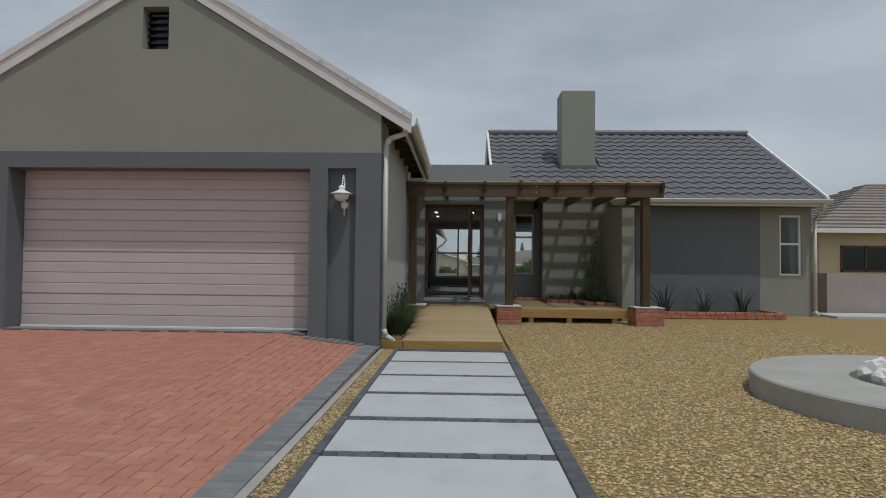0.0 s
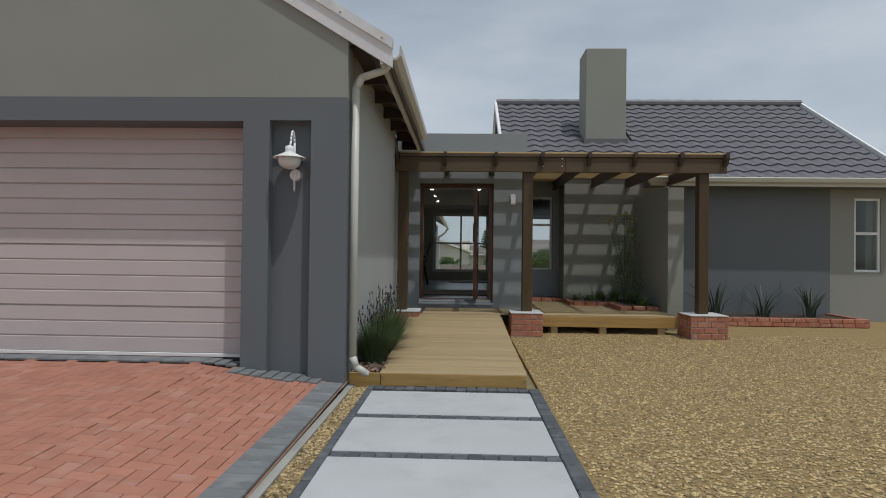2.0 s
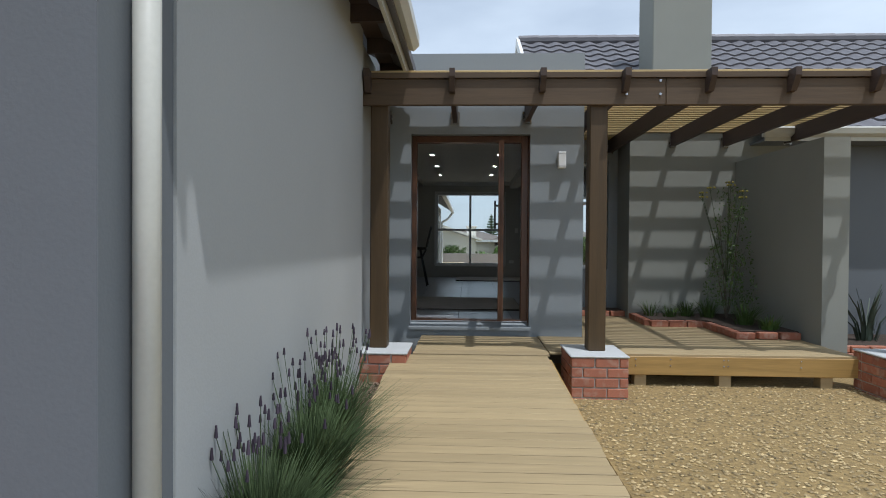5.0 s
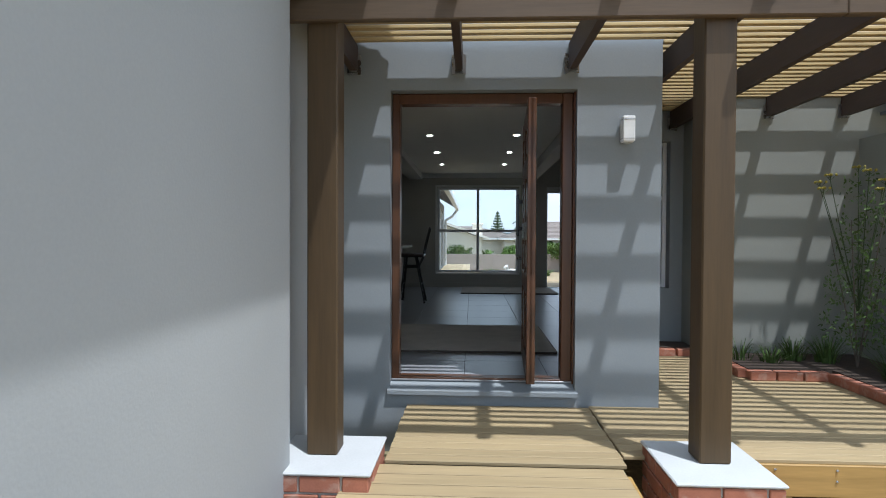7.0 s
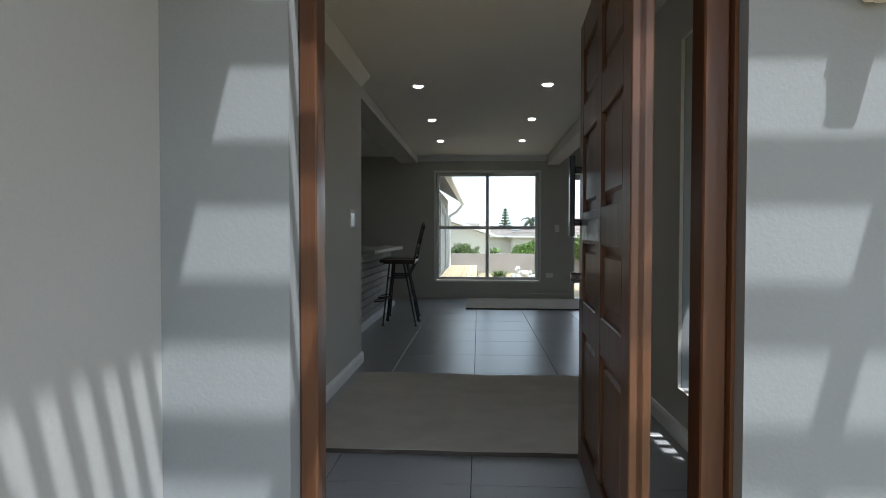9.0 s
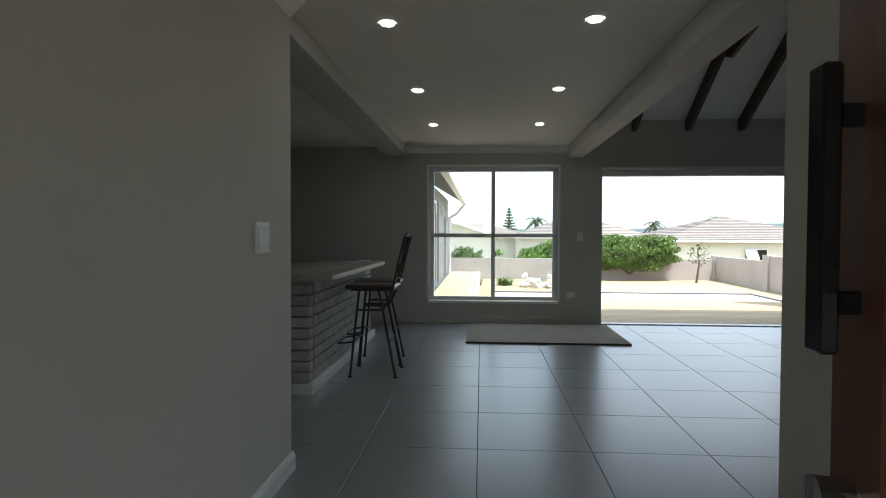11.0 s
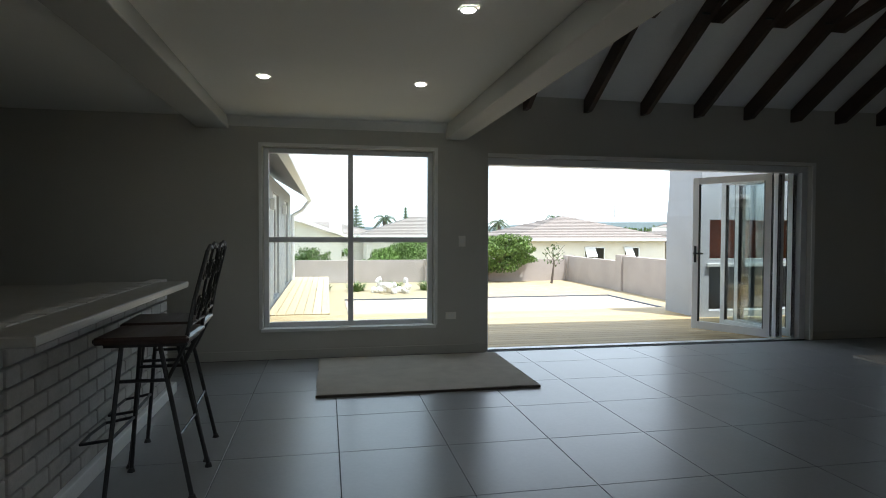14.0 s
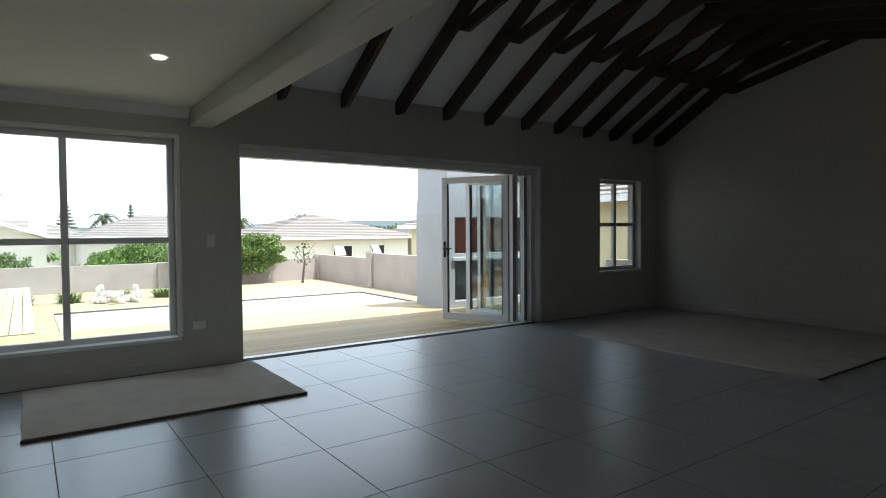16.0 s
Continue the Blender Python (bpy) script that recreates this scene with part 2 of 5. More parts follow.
def glass(name, tint=(0.93, 0.96, 0.96)):
    m = bpy.data.materials.new(name)
    m.use_nodes = True
    nt = m.node_tree
    nt.nodes.remove(nt.nodes["Principled BSDF"])
    tr = nt.nodes.new("ShaderNodeBsdfTransparent")
    tr.inputs[0].default_value = (*tint, 1)
    gl = nt.nodes.new("ShaderNodeBsdfGlossy")
    gl.inputs["Roughness"].default_value = 0.02
    fr = nt.nodes.new("ShaderNodeLayerWeight")
    fr.inputs["Blend"].default_value = 0.2
    gain = nt.nodes.new("ShaderNodeMath")
    gain.operation = "MULTIPLY_ADD"
    gain.inputs[1].default_value, gain.inputs[2].default_value = 0.35, 0.025
    nt.links.new(fr.outputs["Facing"], gain.inputs[0])
    mix = nt.nodes.new("ShaderNodeMixShader")
    nt.links.new(gain.outputs[0], mix.inputs[0])
    nt.links.new(tr.outputs[0], mix.inputs[1])
    nt.links.new(gl.outputs[0], mix.inputs[2])
    nt.links.new(mix.outputs[0], nt.nodes["Material Output"].inputs[0])
    return m


M_GLASS = glass("window_glass")


def glow(name, colour, strength):
    m = bpy.data.materials.new(name)
    m.use_nodes = True
    b = m.node_tree.nodes["Principled BSDF"]
    b.inputs["Base Color"].default_value = (*colour, 1)
    b.inputs["Emission Color"].default_value = (*colour, 1)
    b.inputs["Emission Strength"].default_value = strength
    return m


M_LED = glow("led_diffuser", (1.0, 0.97, 0.9), 16.0)
M_OPAL = material("opal_glass", (0.68, 0.68, 0.65), 0.2, 0.02, 3, 30, 0)

# ---------------------------------------------------------------- builders
BASE = {}


def mesh_of(name, bm, mat, smooth=False):
    me = bpy.data.meshes.new(name)
    bmesh.ops.recalc_face_normals(bm, faces=bm.faces)
    bm.to_mesh(me)
    bm.free()
    me.materials.append(mat)
    if smooth:
        me.polygons.foreach_set("use_smooth", [True] * len(me.polygons))
    return me


def thing(name, at, label, category, group="", kind=""):
    """An empty at the base of a thing; its parts hang from it."""
    ob = new(name)
    ob.empty_display_size = 0.1
    ob.location = at
    BASE[ob] = Vector(at)
    return tagged(ob, label, category, group, kind)


def part(name, bm, mat, parent, label="", smooth=False):
    """One mesh object under a thing or a part; the bmesh is in world metres."""
    base = BASE.get(parent, Vector())
    bmesh.ops.translate(bm, verts=bm.verts, vec=-base)
    ob = new(name, mesh_of(name, bm, mat, smooth))
    ob.parent = parent
    BASE[ob] = base
    return tagged(ob, label)


def single(name, bm, mat, label, category, kind="", group="", smooth=False):
    ob = new(name, mesh_of(name, bm, mat, smooth))
    BASE[ob] = Vector()
    return tagged(ob, label, category, group, kind)


def boxes(*specs, bevel=0.0):
    """A bmesh of boxes (x0, x1, y0, y1, z0, z1)."""
    bm = bmesh.new()
    for x0, x1, y0, y1, z0, z1 in specs:
        bmesh.ops.create_cube(bm, size=1, matrix=Matrix.Translation(((x0 + x1) / 2, (y0 + y1) / 2, (z0 + z1) / 2))
                              @ Matrix.Diagonal((abs(x1 - x0), abs(y1 - y0), abs(z1 - z0), 1)))
    if bevel:
        bmesh.ops.bevel(bm, geom=bm.edges[:], offset=bevel, segments=1, affect="EDGES")
    return bm


def rod(bm, a, b, r0, r1=None, n=8):
    """A capped round bar from a to b."""
    a, b = Vector(a), Vector(b)
    d = b - a
    m = Matrix.Translation((a + b) / 2) @ d.to_track_quat("Z", "Y").to_matrix().to_4x4()
    bmesh.ops.create_cone(bm, cap_ends=True, segments=n, radius1=r0, radius2=r0 if r1 is None else r1, depth=d.length, matrix=m)
    return bm


def bar(bm, a, b, w, h):
    """A square bar from a to b, w wide and h deep."""
    a, b = Vector(a), Vector(b)
    d = b - a
    m = Matrix.Translation((a + b) / 2) @ d.to_track_quat("Z", "Y").to_matrix().to_4x4()
    bmesh.ops.create_cube(bm, size=1, matrix=m @ Matrix.Diagonal((w, h, d.length, 1)))
    return bm


def chain(points, r, n=8):
    bm = bmesh.new()
    for a, b in zip(points, points[1:]):
        rod(bm, a, b, r, n=n)
        bmesh.ops.create_icosphere(bm, subdivisions=1, radius=r * 1.02, matrix=Matrix.Translation(b))
    return bm


def lathe(profile, at, n=24):
    """A turned shape from (radius, height) pairs."""
    bm = bmesh.new()
    rings = []
    for r, z in profile:
        rings.append([bm.verts.new((at[0] + r * math.cos(2 * math.pi * i / n), at[1] + r * math.sin(2 * math.pi * i / n), at[2] + z)) for i in range(n)])
    for p, q in zip(rings, rings[1:]):
        for i in range(n):
            bm.faces.new((p[i], p[(i + 1) % n], q[(i + 1) % n], q[i]))
    bm.faces.new(rings[0])
    bm.faces.new(rings[-1])
    return bm


def prism(points, axis, a, b):
    """A polygon of (u, z) or (x, y) pairs drawn out from a to b along an axis."""
    bm = bmesh.new()
    place = {"x": lambda u, v, w: (w, u, v), "y": lambda u, v, w: (u, w, v), "z": lambda u, v, w: (u, v, w)}[axis]
    lo = [bm.verts.new(place(u, v, a)) for u, v in points]
    hi = [bm.verts.new(place(u, v, b)) for u, v in points]
    bm.faces.new(lo)
    bm.faces.new(hi)
    for i in range(len(points)):
        j = (i + 1) % len(points)
        bm.faces.new((lo[i], lo[j], hi[j], hi[i]))
    return bm


def holed(axis, a, b, u0, u1, z0, z1, holes=()):
    """A wall slab from a to b along its thickness, with openings (u0, u1, z0, z1) cut right through."""
    us = sorted({u0, u1, *[v for h in holes for v in h[:2]]})
    zs = sorted({z0, z1, *[v for h in holes for v in h[2:]]})
    solid = lambda i, k: (0 <= i < len(us) - 1 and 0 <= k < len(zs) - 1 and not any(
        h[0] <= (us[i] + us[i + 1]) / 2 <= h[1] and h[2] <= (zs[k] + zs[k + 1]) / 2 <= h[3] for h in holes))
    bm = bmesh.new()
    vs = {}

    def v(u, w, z):
        key = (u, w, z)
        if key not in vs:
            vs[key] = bm.verts.new((u, w, z) if axis == "y" else (w, u, z))
        return vs[key]
    for i in range(len(us) - 1):
        for k in range(len(zs) - 1):
            if not solid(i, k):
                continue
            ua, ub, za, zb = us[i], us[i + 1], zs[k], zs[k + 1]
            for w in (a, b):
                bm.faces.new((v(ua, w, za), v(ub, w, za), v(ub, w, zb), v(ua, w, zb)))
            if not solid(i - 1, k):
                bm.faces.new((v(ua, a, za), v(ua, b, za), v(ua, b, zb), v(ua, a, zb)))
            if not solid(i + 1, k):
                bm.faces.new((v(ub, a, za), v(ub, b, za), v(ub, b, zb), v(ub, a, zb)))
            if not solid(i, k - 1):
                bm.faces.new((v(ua, a, za), v(ub, a, za), v(ub, b, za), v(ua, b, za)))
            if not solid(i, k + 1):
                bm.faces.new((v(ua, a, zb), v(ub, a, zb), v(ub, b, zb), v(ua, b, zb)))
    return bm


def structure(name, bm, mat, label, category="wall", smooth=False):
    return single(name, bm, mat, label, category, "structure", smooth=smooth)


def raw(name, verts, faces, mat, smooth=False):
    me = bpy.data.meshes.new(name)
    me.from_pydata(verts, [], faces)
    me.update()
    me.materials.append(mat)
    if smooth:
        me.polygons.foreach_set("use_smooth", [True] * len(me.polygons))
    return me


def piece(name, me, parent, m):
    """A piece of a surface: its own object on a shared mesh."""
    ob = new(name, me)
    ob.parent = parent
    ob.matrix_basis = Matrix.Translation(-BASE.get(parent, Vector())) @ m
    return ob


def block_mesh(name, lx, ly, lz, mat, bevel=0.004):
    """A bevelled block, centred on its base."""
    return mesh_of(name, boxes((-lx / 2, lx / 2, -ly / 2, ly / 2, 0, lz), bevel=bevel), mat)

# ---------------------------------------------------------------- ground
FLOOR = 0.49
DECK = 0.34


def ground_height(x, y):
    back = min(1.0, max(0.0, (y - 37) / 8))
    return -0.03 - 1.2 * back


gx = [-900, -200, -60, -20, -8, 0, 4, 8, 12, 20, 60, 200, 900]
gy = [-900, -200, -40, -5, 5, 15, 25, 36, 37, 39, 41, 43, 45, 60, 120, 400, 900]
gv = [(x, y, ground_height(x, y)) for y in gy for x in gx]
gf = [(j * len(gx) + i, j * len(gx) + i + 1, (j + 1) * len(gx) + i + 1, (j + 1) * len(gx) + i) for j in range(len(gy) - 1) for i in range(len(gx) - 1)]
ground = tagged(new("ground", raw("ground", gv, gf, M_EARTH)), "dry earth ground reaching to the horizon", "ground", kind="structure")


def gravel_z(y):
    """The forecourt gravel climbs a little towards the deck."""
    return 0.03 * min(1.0, max(0.0, (y - 7.5) / 3.8))


structure("gravel_bed", prism([(-6, -0.12), (15.6, -0.12), (15.6, 0.03), (11.3, 0.03), (7.5, 0.0), (-6, 0.0)], "x", 1.04, 24), M_GRAVEL, "yellow gravel forecourt beside the path", "gravel")
structure("gravel_strip", boxes((-0.76, -0.62, -6, 7.8, -0.12, 0.0)), M_GRAVEL, "yellow gravel strip between path and driveway", "gravel")
structure("gravel_side", boxes((9.2, 24, 15.6, 36, -0.12, 0.0)), M_GRAVEL, "yellow gravel beside the house", "gravel")
structure("backdrop_hill", prism([(-900, -12), (-900, 2), (-300, 4), (-40, 9), (120, 5), (300, 14), (520, 16), (900, 8), (900, -12)], "y", 700, 705), M_HILL, "far hills on the horizon with haze tinted into their colour", "hills")

# loose pebbles over the gravel
rng = np.random.default_rng(4)


def pebbles(n, x0, x1, y0, y1, size, z, keep):
    oct_v = np.array([(1, 0, 0), (0, 1, 0), (-1, 0, 0), (0, -1, 0), (0, 0, 0.75), (0, 0, -0.6)], float)
    oct_f = [(0, 1, 4), (1, 2, 4), (2, 3, 4), (3, 0, 4), (1, 0, 5), (2, 1, 5), (3, 2, 5), (0, 3, 5)]
    pts = np.stack([rng.uniform(x0, x1, n), rng.uniform(y0, y1, n)], 1)
    pts = np.array([p for p in pts if keep(*p)])
    V, F = [], []
    for i, (px, py) in enumerate(pts):
        s = size * rng.uniform(0.6, 1.5)
        a = rng.uniform(0, 6.28)
        v = oct_v * s * rng.uniform(0.6, 1.2, (6, 3)) * np.array([1.2, 0.8, 0.7])
        c, sn = math.cos(a), math.sin(a)
        v = np.stack([v[:, 0] * c - v[:, 1] * sn + px, v[:, 0] * sn + v[:, 1] * c + py, v[:, 2] + z + gravel_z(py)], 1)
        V.extend(map(tuple, v))
        F.extend([tuple(k + 6 * i for k in f) for f in oct_f])
    return V, F


PIT = (4.82, 4.72)
V, F = pebbles(120000, 1.06, 6.5, 1.5, 11.9, 0.0125, 0.004, lambda x, y: (x - PIT[0]) ** 2 + (y - PIT[1]) ** 2 > 2.96 and rng.uniform() < 1.25 - 0.09 * y)
tagged(new("loose_gravel", raw("loose_gravel", V, F, M_PEBBLE)), "loose yellow pebbles on the forecourt", "gravel", kind="stuff")
V, F = pebbles(4200, -0.76, -0.63, 1.5, 7.7, 0.011, 0.004, lambda x, y: True)
tagged(new("strip_gravel", raw("strip_gravel", V, F, M_PEBBLE)), "yellow pebbles in the strip beside the path", "gravel", kind="stuff")


def paving_z(x, y):
    """The driveway climbs gently to the garage."""
    up = min(0.235, max(0.0, 0.042 * (y - 2.0)))
    side = min(1.0, max(0.3, 0.3 + 0.7 * (-0.95 - x) / 1.2))
    return up * side + 0.004


# ---------------------------------------------------------------- garage
GY = 7.565
garage = thing("garage", (-4.05, GY, 0), "sage grey plastered gable garage with slate trim", "garage", kind="structure")
part("wall_front", holed("y", GY + 0.12, GY + 0.4, -7.25, -0.83, -0.05, 2.79, [(-6.2, -1.83, -0.05, 2.56)]), M_GREY, garage)
part("wall_trim", holed("y", GY, GY + 0.12, -7.25, -0.83, -0.05, 2.79, [(-6.2, -1.83, -0.05, 2.56), (-1.575, -1.175, 0.12, 2.57)]), M_GREY, garage, "slate grey plaster surround with a tall niche")
part("niche_sill", boxes((-1.575, -1.175, GY + 0.02, GY + 0.12, 0.118, 0.13)), M_GREY, garage)
gable = bmesh.new()
for xa, xb, za, zb, zc in [(-7.25, -4.29, 2.79, 3.36, 5.16), (-3.91, -0.83, 2.79, 5.2, 3.33)]:
    t = prism([(xa, za), (xb, za), (xb, zc), (xa, zb)], "y", GY + 0.004, GY + 0.4)
    me = bpy.data.meshes.new("tmp")
    t.to_mesh(me)
    gable.from_mesh(me)
    bpy.data.meshes.remove(me)
for pts in ([(-4.29, 2.79), (-3.91, 2.79), (-3.91, 4.27), (-4.29, 4.27)], [(-4.29, 4.89), (-3.91, 4.89), (-3.91, 5.2), (-4.05, 5.3), (-4.29, 5.16)]):
    t = prism(pts, "y", GY + 0.004, GY + 0.4)
    me = bpy.data.meshes.new("tmp")
    t.to_mesh(me)
    gable.from_mesh(me)
    bpy.data.meshes.remove(me)
part("gable_wall", gable, M_GREEN, garage)
part("gable_vent", boxes((-4.29, -3.91, GY + 0.2, GY + 0.22, 4.27, 4.89), *[(-4.29, -3.91, GY + 0.14, GY + 0.2, 4.3 + 0.1 * i, 4.33 + 0.1 * i) for i in range(6)]), M_BLACK, garage, "dark louvred vent opening")
part("wall_side", boxes((-1.1, -0.82, GY + 0.4, 11.4, -0.05, 3.36)), M_SIDE, garage)
part("wall_corner", boxes((-1.1, -0.822, GY + 0.398, GY + 0.41, -0.05, 3.3), (-1.25, -0.92, 11.4, 12.815, -0.05, 3.36)), M_SIDE, garage)
part("wall_far", boxes((-7.25, -7.0, GY + 0.4, 16, -0.05, 3.3)), M_GREEN, garage)
SL = 0.609
roof_line = lambda x: 5.45 - SL * abs(x + 4.05)
for sgn in (1, -1):
    x1 = -4.05 + sgn * 3.62
    pts = [(-4.05, 5.45), (x1, roof_line(x1)), (x1, roof_line(x1) - 0.09), (-4.05, 5.36)]
    part("roof_slope", prism(pts, "y", GY + 0.02, 12.7), M_ROOF, garage)
    for dz, dy, w in ((0.1, 0.03, 0.28), (0.098, 0.02, 0.1)):
        top = 5.45 + dz + 0.03
        part("barge_board", prism([(-4.05, top), (x1 + sgn * 0.03, roof_line(x1) + dz), (x1 + sgn * 0.03, roof_line(x1) + dz - w), (-4.05, top - w)],
                                  "y", GY - dy - (0.03 if w < 0.15 else 0), GY - dy + 0.03), M_BARGE, garage, "white fibre cement barge board")
nails = bmesh.new()
for i in range(9):
    x = -3.7 + i * 0.4
    bmesh.ops.create_uvsphere(nails, u_segments=6, v_segments=4, radius=0.012, matrix=Matrix.Translation((x, GY - 0.052, roof_line(x) + 0.06)))
part("barge_screws", nails, M_STEEL, garage)
part("soffit_rafters", boxes(*[(-0.82, -0.5, y, y + 0.05, 3.16, 3.3) for y in (8.4, 9.2, 10.0, 10.8, 11.6, 12.4)], (-0.83, -0.5, GY + 0.1, 12.7, 3.3, 3.33)), M_RAFTER, garage, "dark open eaves")
part("fascia", boxes((-0.52, -0.49, GY - 0.02, 12.7, 3.1, 3.31)), M_GUTTER, garage)
gp = [(-0.49, 3.3), (-0.49, 3.2), (-0.38, 3.17), (-0.33, 3.22), (-0.33, 3.31), (-0.345, 3.31), (-0.35, 3.23), (-0.39, 3.19), (-0.47, 3.215), (-0.475, 3.3)]
part("gutter", prism(gp, "y", GY + 0.08, 11.6), M_GUTTER, garage, "cream metal eaves gutter")
part("downpipe", chain([(-0.43, GY + 0.16, 3.2), (-0.5, GY + 0.16, 3.1), (-0.72, GY + 0.14, 3.02), (-0.775, GY + 0.14, 2.92), (-0.775, GY + 0.14, 0.3), (-0.74, GY + 0.14, 0.2), (-0.64, GY + 0.14, 0.14)], 0.038, 12), M_GUTTER, garage, "cream painted downpipe", True)
gdoor = thing("garage_door", (-4.0, GY + 0.33, 0.2), "closed pale blush sectional garage door", "garage door")
part("door_leaf", boxes((-6.2, -1.83, GY + 0.34, GY + 0.37, 0.2, 2.56)), M_GDOOR, gdoor)
me = mesh_of("panel", boxes((-2.18, 2.18, -0.012, 0.0, 0.006, 0.151), bevel=0.005), M_GDOOR)
for i in range(15):
    piece("panel", me, gdoor, Matrix.Translation((-4.015, GY + 0.34 - (0.006 if i % 4 == 3 else 0), 0.272 + 0.1555 * i)))
part("bottom_rail", boxes((-6.2, -1.83, GY + 0.318, GY + 0.345, 0.24, 0.275), bevel=0.004), M_WHITE, gdoor)
part("rubber_seal", boxes((-6.2, -1.83, GY + 0.322, GY + 0.34, 0.2, 0.24)), M_RUBBER, gdoor)
# unseen slab added close behind the door, its slate colour standing for interior darkness
structure("wall_garage_back", boxes((-6.2, -1.83, GY + 0.41, GY + 0.45, 0, 2.7)), M_GREY, "unseen slate slab behind the garage door in place of a dark interior", "wall")

# swan-neck wall lamp in the niche
wl = thing("wall_lamp", (-1.36, GY + 0.12, 2.03), "white swan-neck outdoor wall lamp with opal globe", "wall lamp")
LX, LY = -1.375, GY - 0.06
part("neck", chain([(-1.345, GY + 0.05, 1.78), (-1.345, GY + 0.04, 2.32)] + [(-1.345 - 0.015 * i / 8, GY + 0.04 - 0.1 * (1 - math.cos(math.pi * i / 8)) / 2, 2.32 + 0.13 * math.sin(math.pi * i / 8)) for i in range(9)] + [(LX, LY, 2.24)], 0.013, 10), M_WHITE, wl, "", True)
part("shade", lathe([(0.02, 0.3), (0.05, 0.29), (0.055, 0.24), (0.05, 0.225), (0.09, 0.2), (0.19, 0.155), (0.195, 0.145), (0.185, 0.147), (0.08, 0.19), (0.02, 0.2)], (LX, LY, 1.97)), M_WHITE, wl, "white enamel bell shade", True)
part("globe", lathe([(0.07, 0.185), (0.125, 0.15), (0.135, 0.1), (0.12, 0.05), (0.07, 0.015), (0.01, 0.0)], (LX, LY, 1.985)), M_OPAL, wl, "opal glass globe", True)
part("wall_plate", rod(bmesh.new(), (-1.345, GY + 0.12, 1.94), (-1.345, GY + 0.075, 1.94), 0.075, 0.065, 20), M_WHITE, wl)
part("finial", rod(bmesh.new(), (-1.345, GY + 0.05, 1.78), (-1.345, GY + 0.05, 1.73), 0.016, 0.002), M_WHITE, wl)

wl.location, wl.scale = (-1.36, GY + 0.12, 2.13), (0.8, 0.8, 0.8)

# ---------------------------------------------------------------- entrance block
FY = 12.815
DO = (-0.515, 0.835, 0.42, 2.62)
structure("wall_entrance", holed("y", FY, FY + 0.26, -1.25, 1.435, -0.05, 3.53, [DO]), M_BLUE, "blue-grey plastered entrance wall with parapet")
structure("wall_hall_east", holed("x", 1.14, 1.435, FY + 0.26, 15.2, -0.05, 3.53, [(13.5, 14.25, 0.76, 2.6)]), M_BLUE, "blue-grey side wall of the entrance")
structure("door_sill", prism([(FY - 0.03, 0.4), (FY + 0.26, 0.4), (FY + 0.26, 0.478), (FY + 0.1, 0.478), (FY - 0.03, 0.43)], "x", -0.53, 0.85), M_BLUE, "sloping plastered door sill", "sill")
structure("roof_flat", boxes((-6.99, 1.14, FY + 0.26, 15.4, 3.2, 3.32), (-6.99, 1.2, 15.4, 21.4, 3.2, 3.32)), M_CONC, "flat roof over the entrance hall", "roof")

fr = thing("door_1", (0.15, FY + 0.12, 0.47), "dark meranti pivot door standing open in its frame", "door", kind="structure")
for nm, bx in (("frame_jamb", (-0.513, -0.455, FY + 0.09, FY + 0.2, 0.478, 2.615)), ("frame_jamb", (0.745, 0.822, FY + 0.09, FY + 0.2, 0.478, 2.615)),
               ("frame_head", (-0.455, 0.745, FY + 0.09, FY + 0.2, 2.54, 2.615)), ("threshold", (-0.455, 0.745, FY + 0.09, FY + 0.2, 0.478, 0.505))):
    part(nm, boxes(bx, bevel=0.006), M_DOOR, fr)
part("frame_jamb", boxes((0.822, 0.834, FY + 0.06, FY + 0.14, 0.478, 2.615)), M_DOOR, fr)
leaf_at = pose(0.515, FY + 0.12, 0.515, 0, 0, 87)


def leaf_bm(*bx, bevel=0.004):
    bm = boxes(*bx, bevel=bevel)
    bm.transform(leaf_at)
    return bm


leaf = part("leaf", leaf_bm((-0.25, 0.93, -0.012, 0.012, 0.01, 2.02)), M_DOOR, fr)
for bx in ((-0.25, -0.13, -0.03, 0.03, 0, 2.02), (0.81, 0.93, -0.03, 0.03, 0, 2.02), (0.28, 0.4, -0.03, 0.03, 0.15, 1.9)):
    part("stile", leaf_bm(bx), M_DOOR, leaf)
for z in (0.0, 0.62, 1.02, 1.5, 1.88):
    part("rail", leaf_bm((-0.13, 0.81, -0.029, 0.029, z, z + 0.14)), M_DOOR, leaf)
for xa, xb in ((-0.1, 0.25), (0.43, 0.78)):
    for za, zb in ((0.18, 0.59), (0.8, 0.99), (1.2, 1.47), (1.68, 1.85)):
        part("panel", leaf_bm((xa, xb, -0.023, 0.023, za, zb), bevel=0.012), M_DOOR, leaf)
part("pull_handle", leaf_bm((0.85, 0.89, 0.06, 0.085, 1.05, 1.42), (0.86, 0.88, 0.02, 0.062, 1.1, 1.13), (0.86, 0.88, 0.02, 0.062, 1.34, 1.37)), M_BLACK, leaf, "black pull handle")
part("lock_plate", leaf_bm((0.3, 0.8, 0.029, 0.035, 1.035, 1.12)), M_STEEL, leaf, "worn steel letter plate")
kb = rod(bmesh.new(), (0.88, 0.02, 0.86), (0.88, 0.075, 0.86), 0.02, 0.026, 12)
kb.transform(leaf_at)
part("knob", kb, M_STEEL, leaf, "steel door knob")

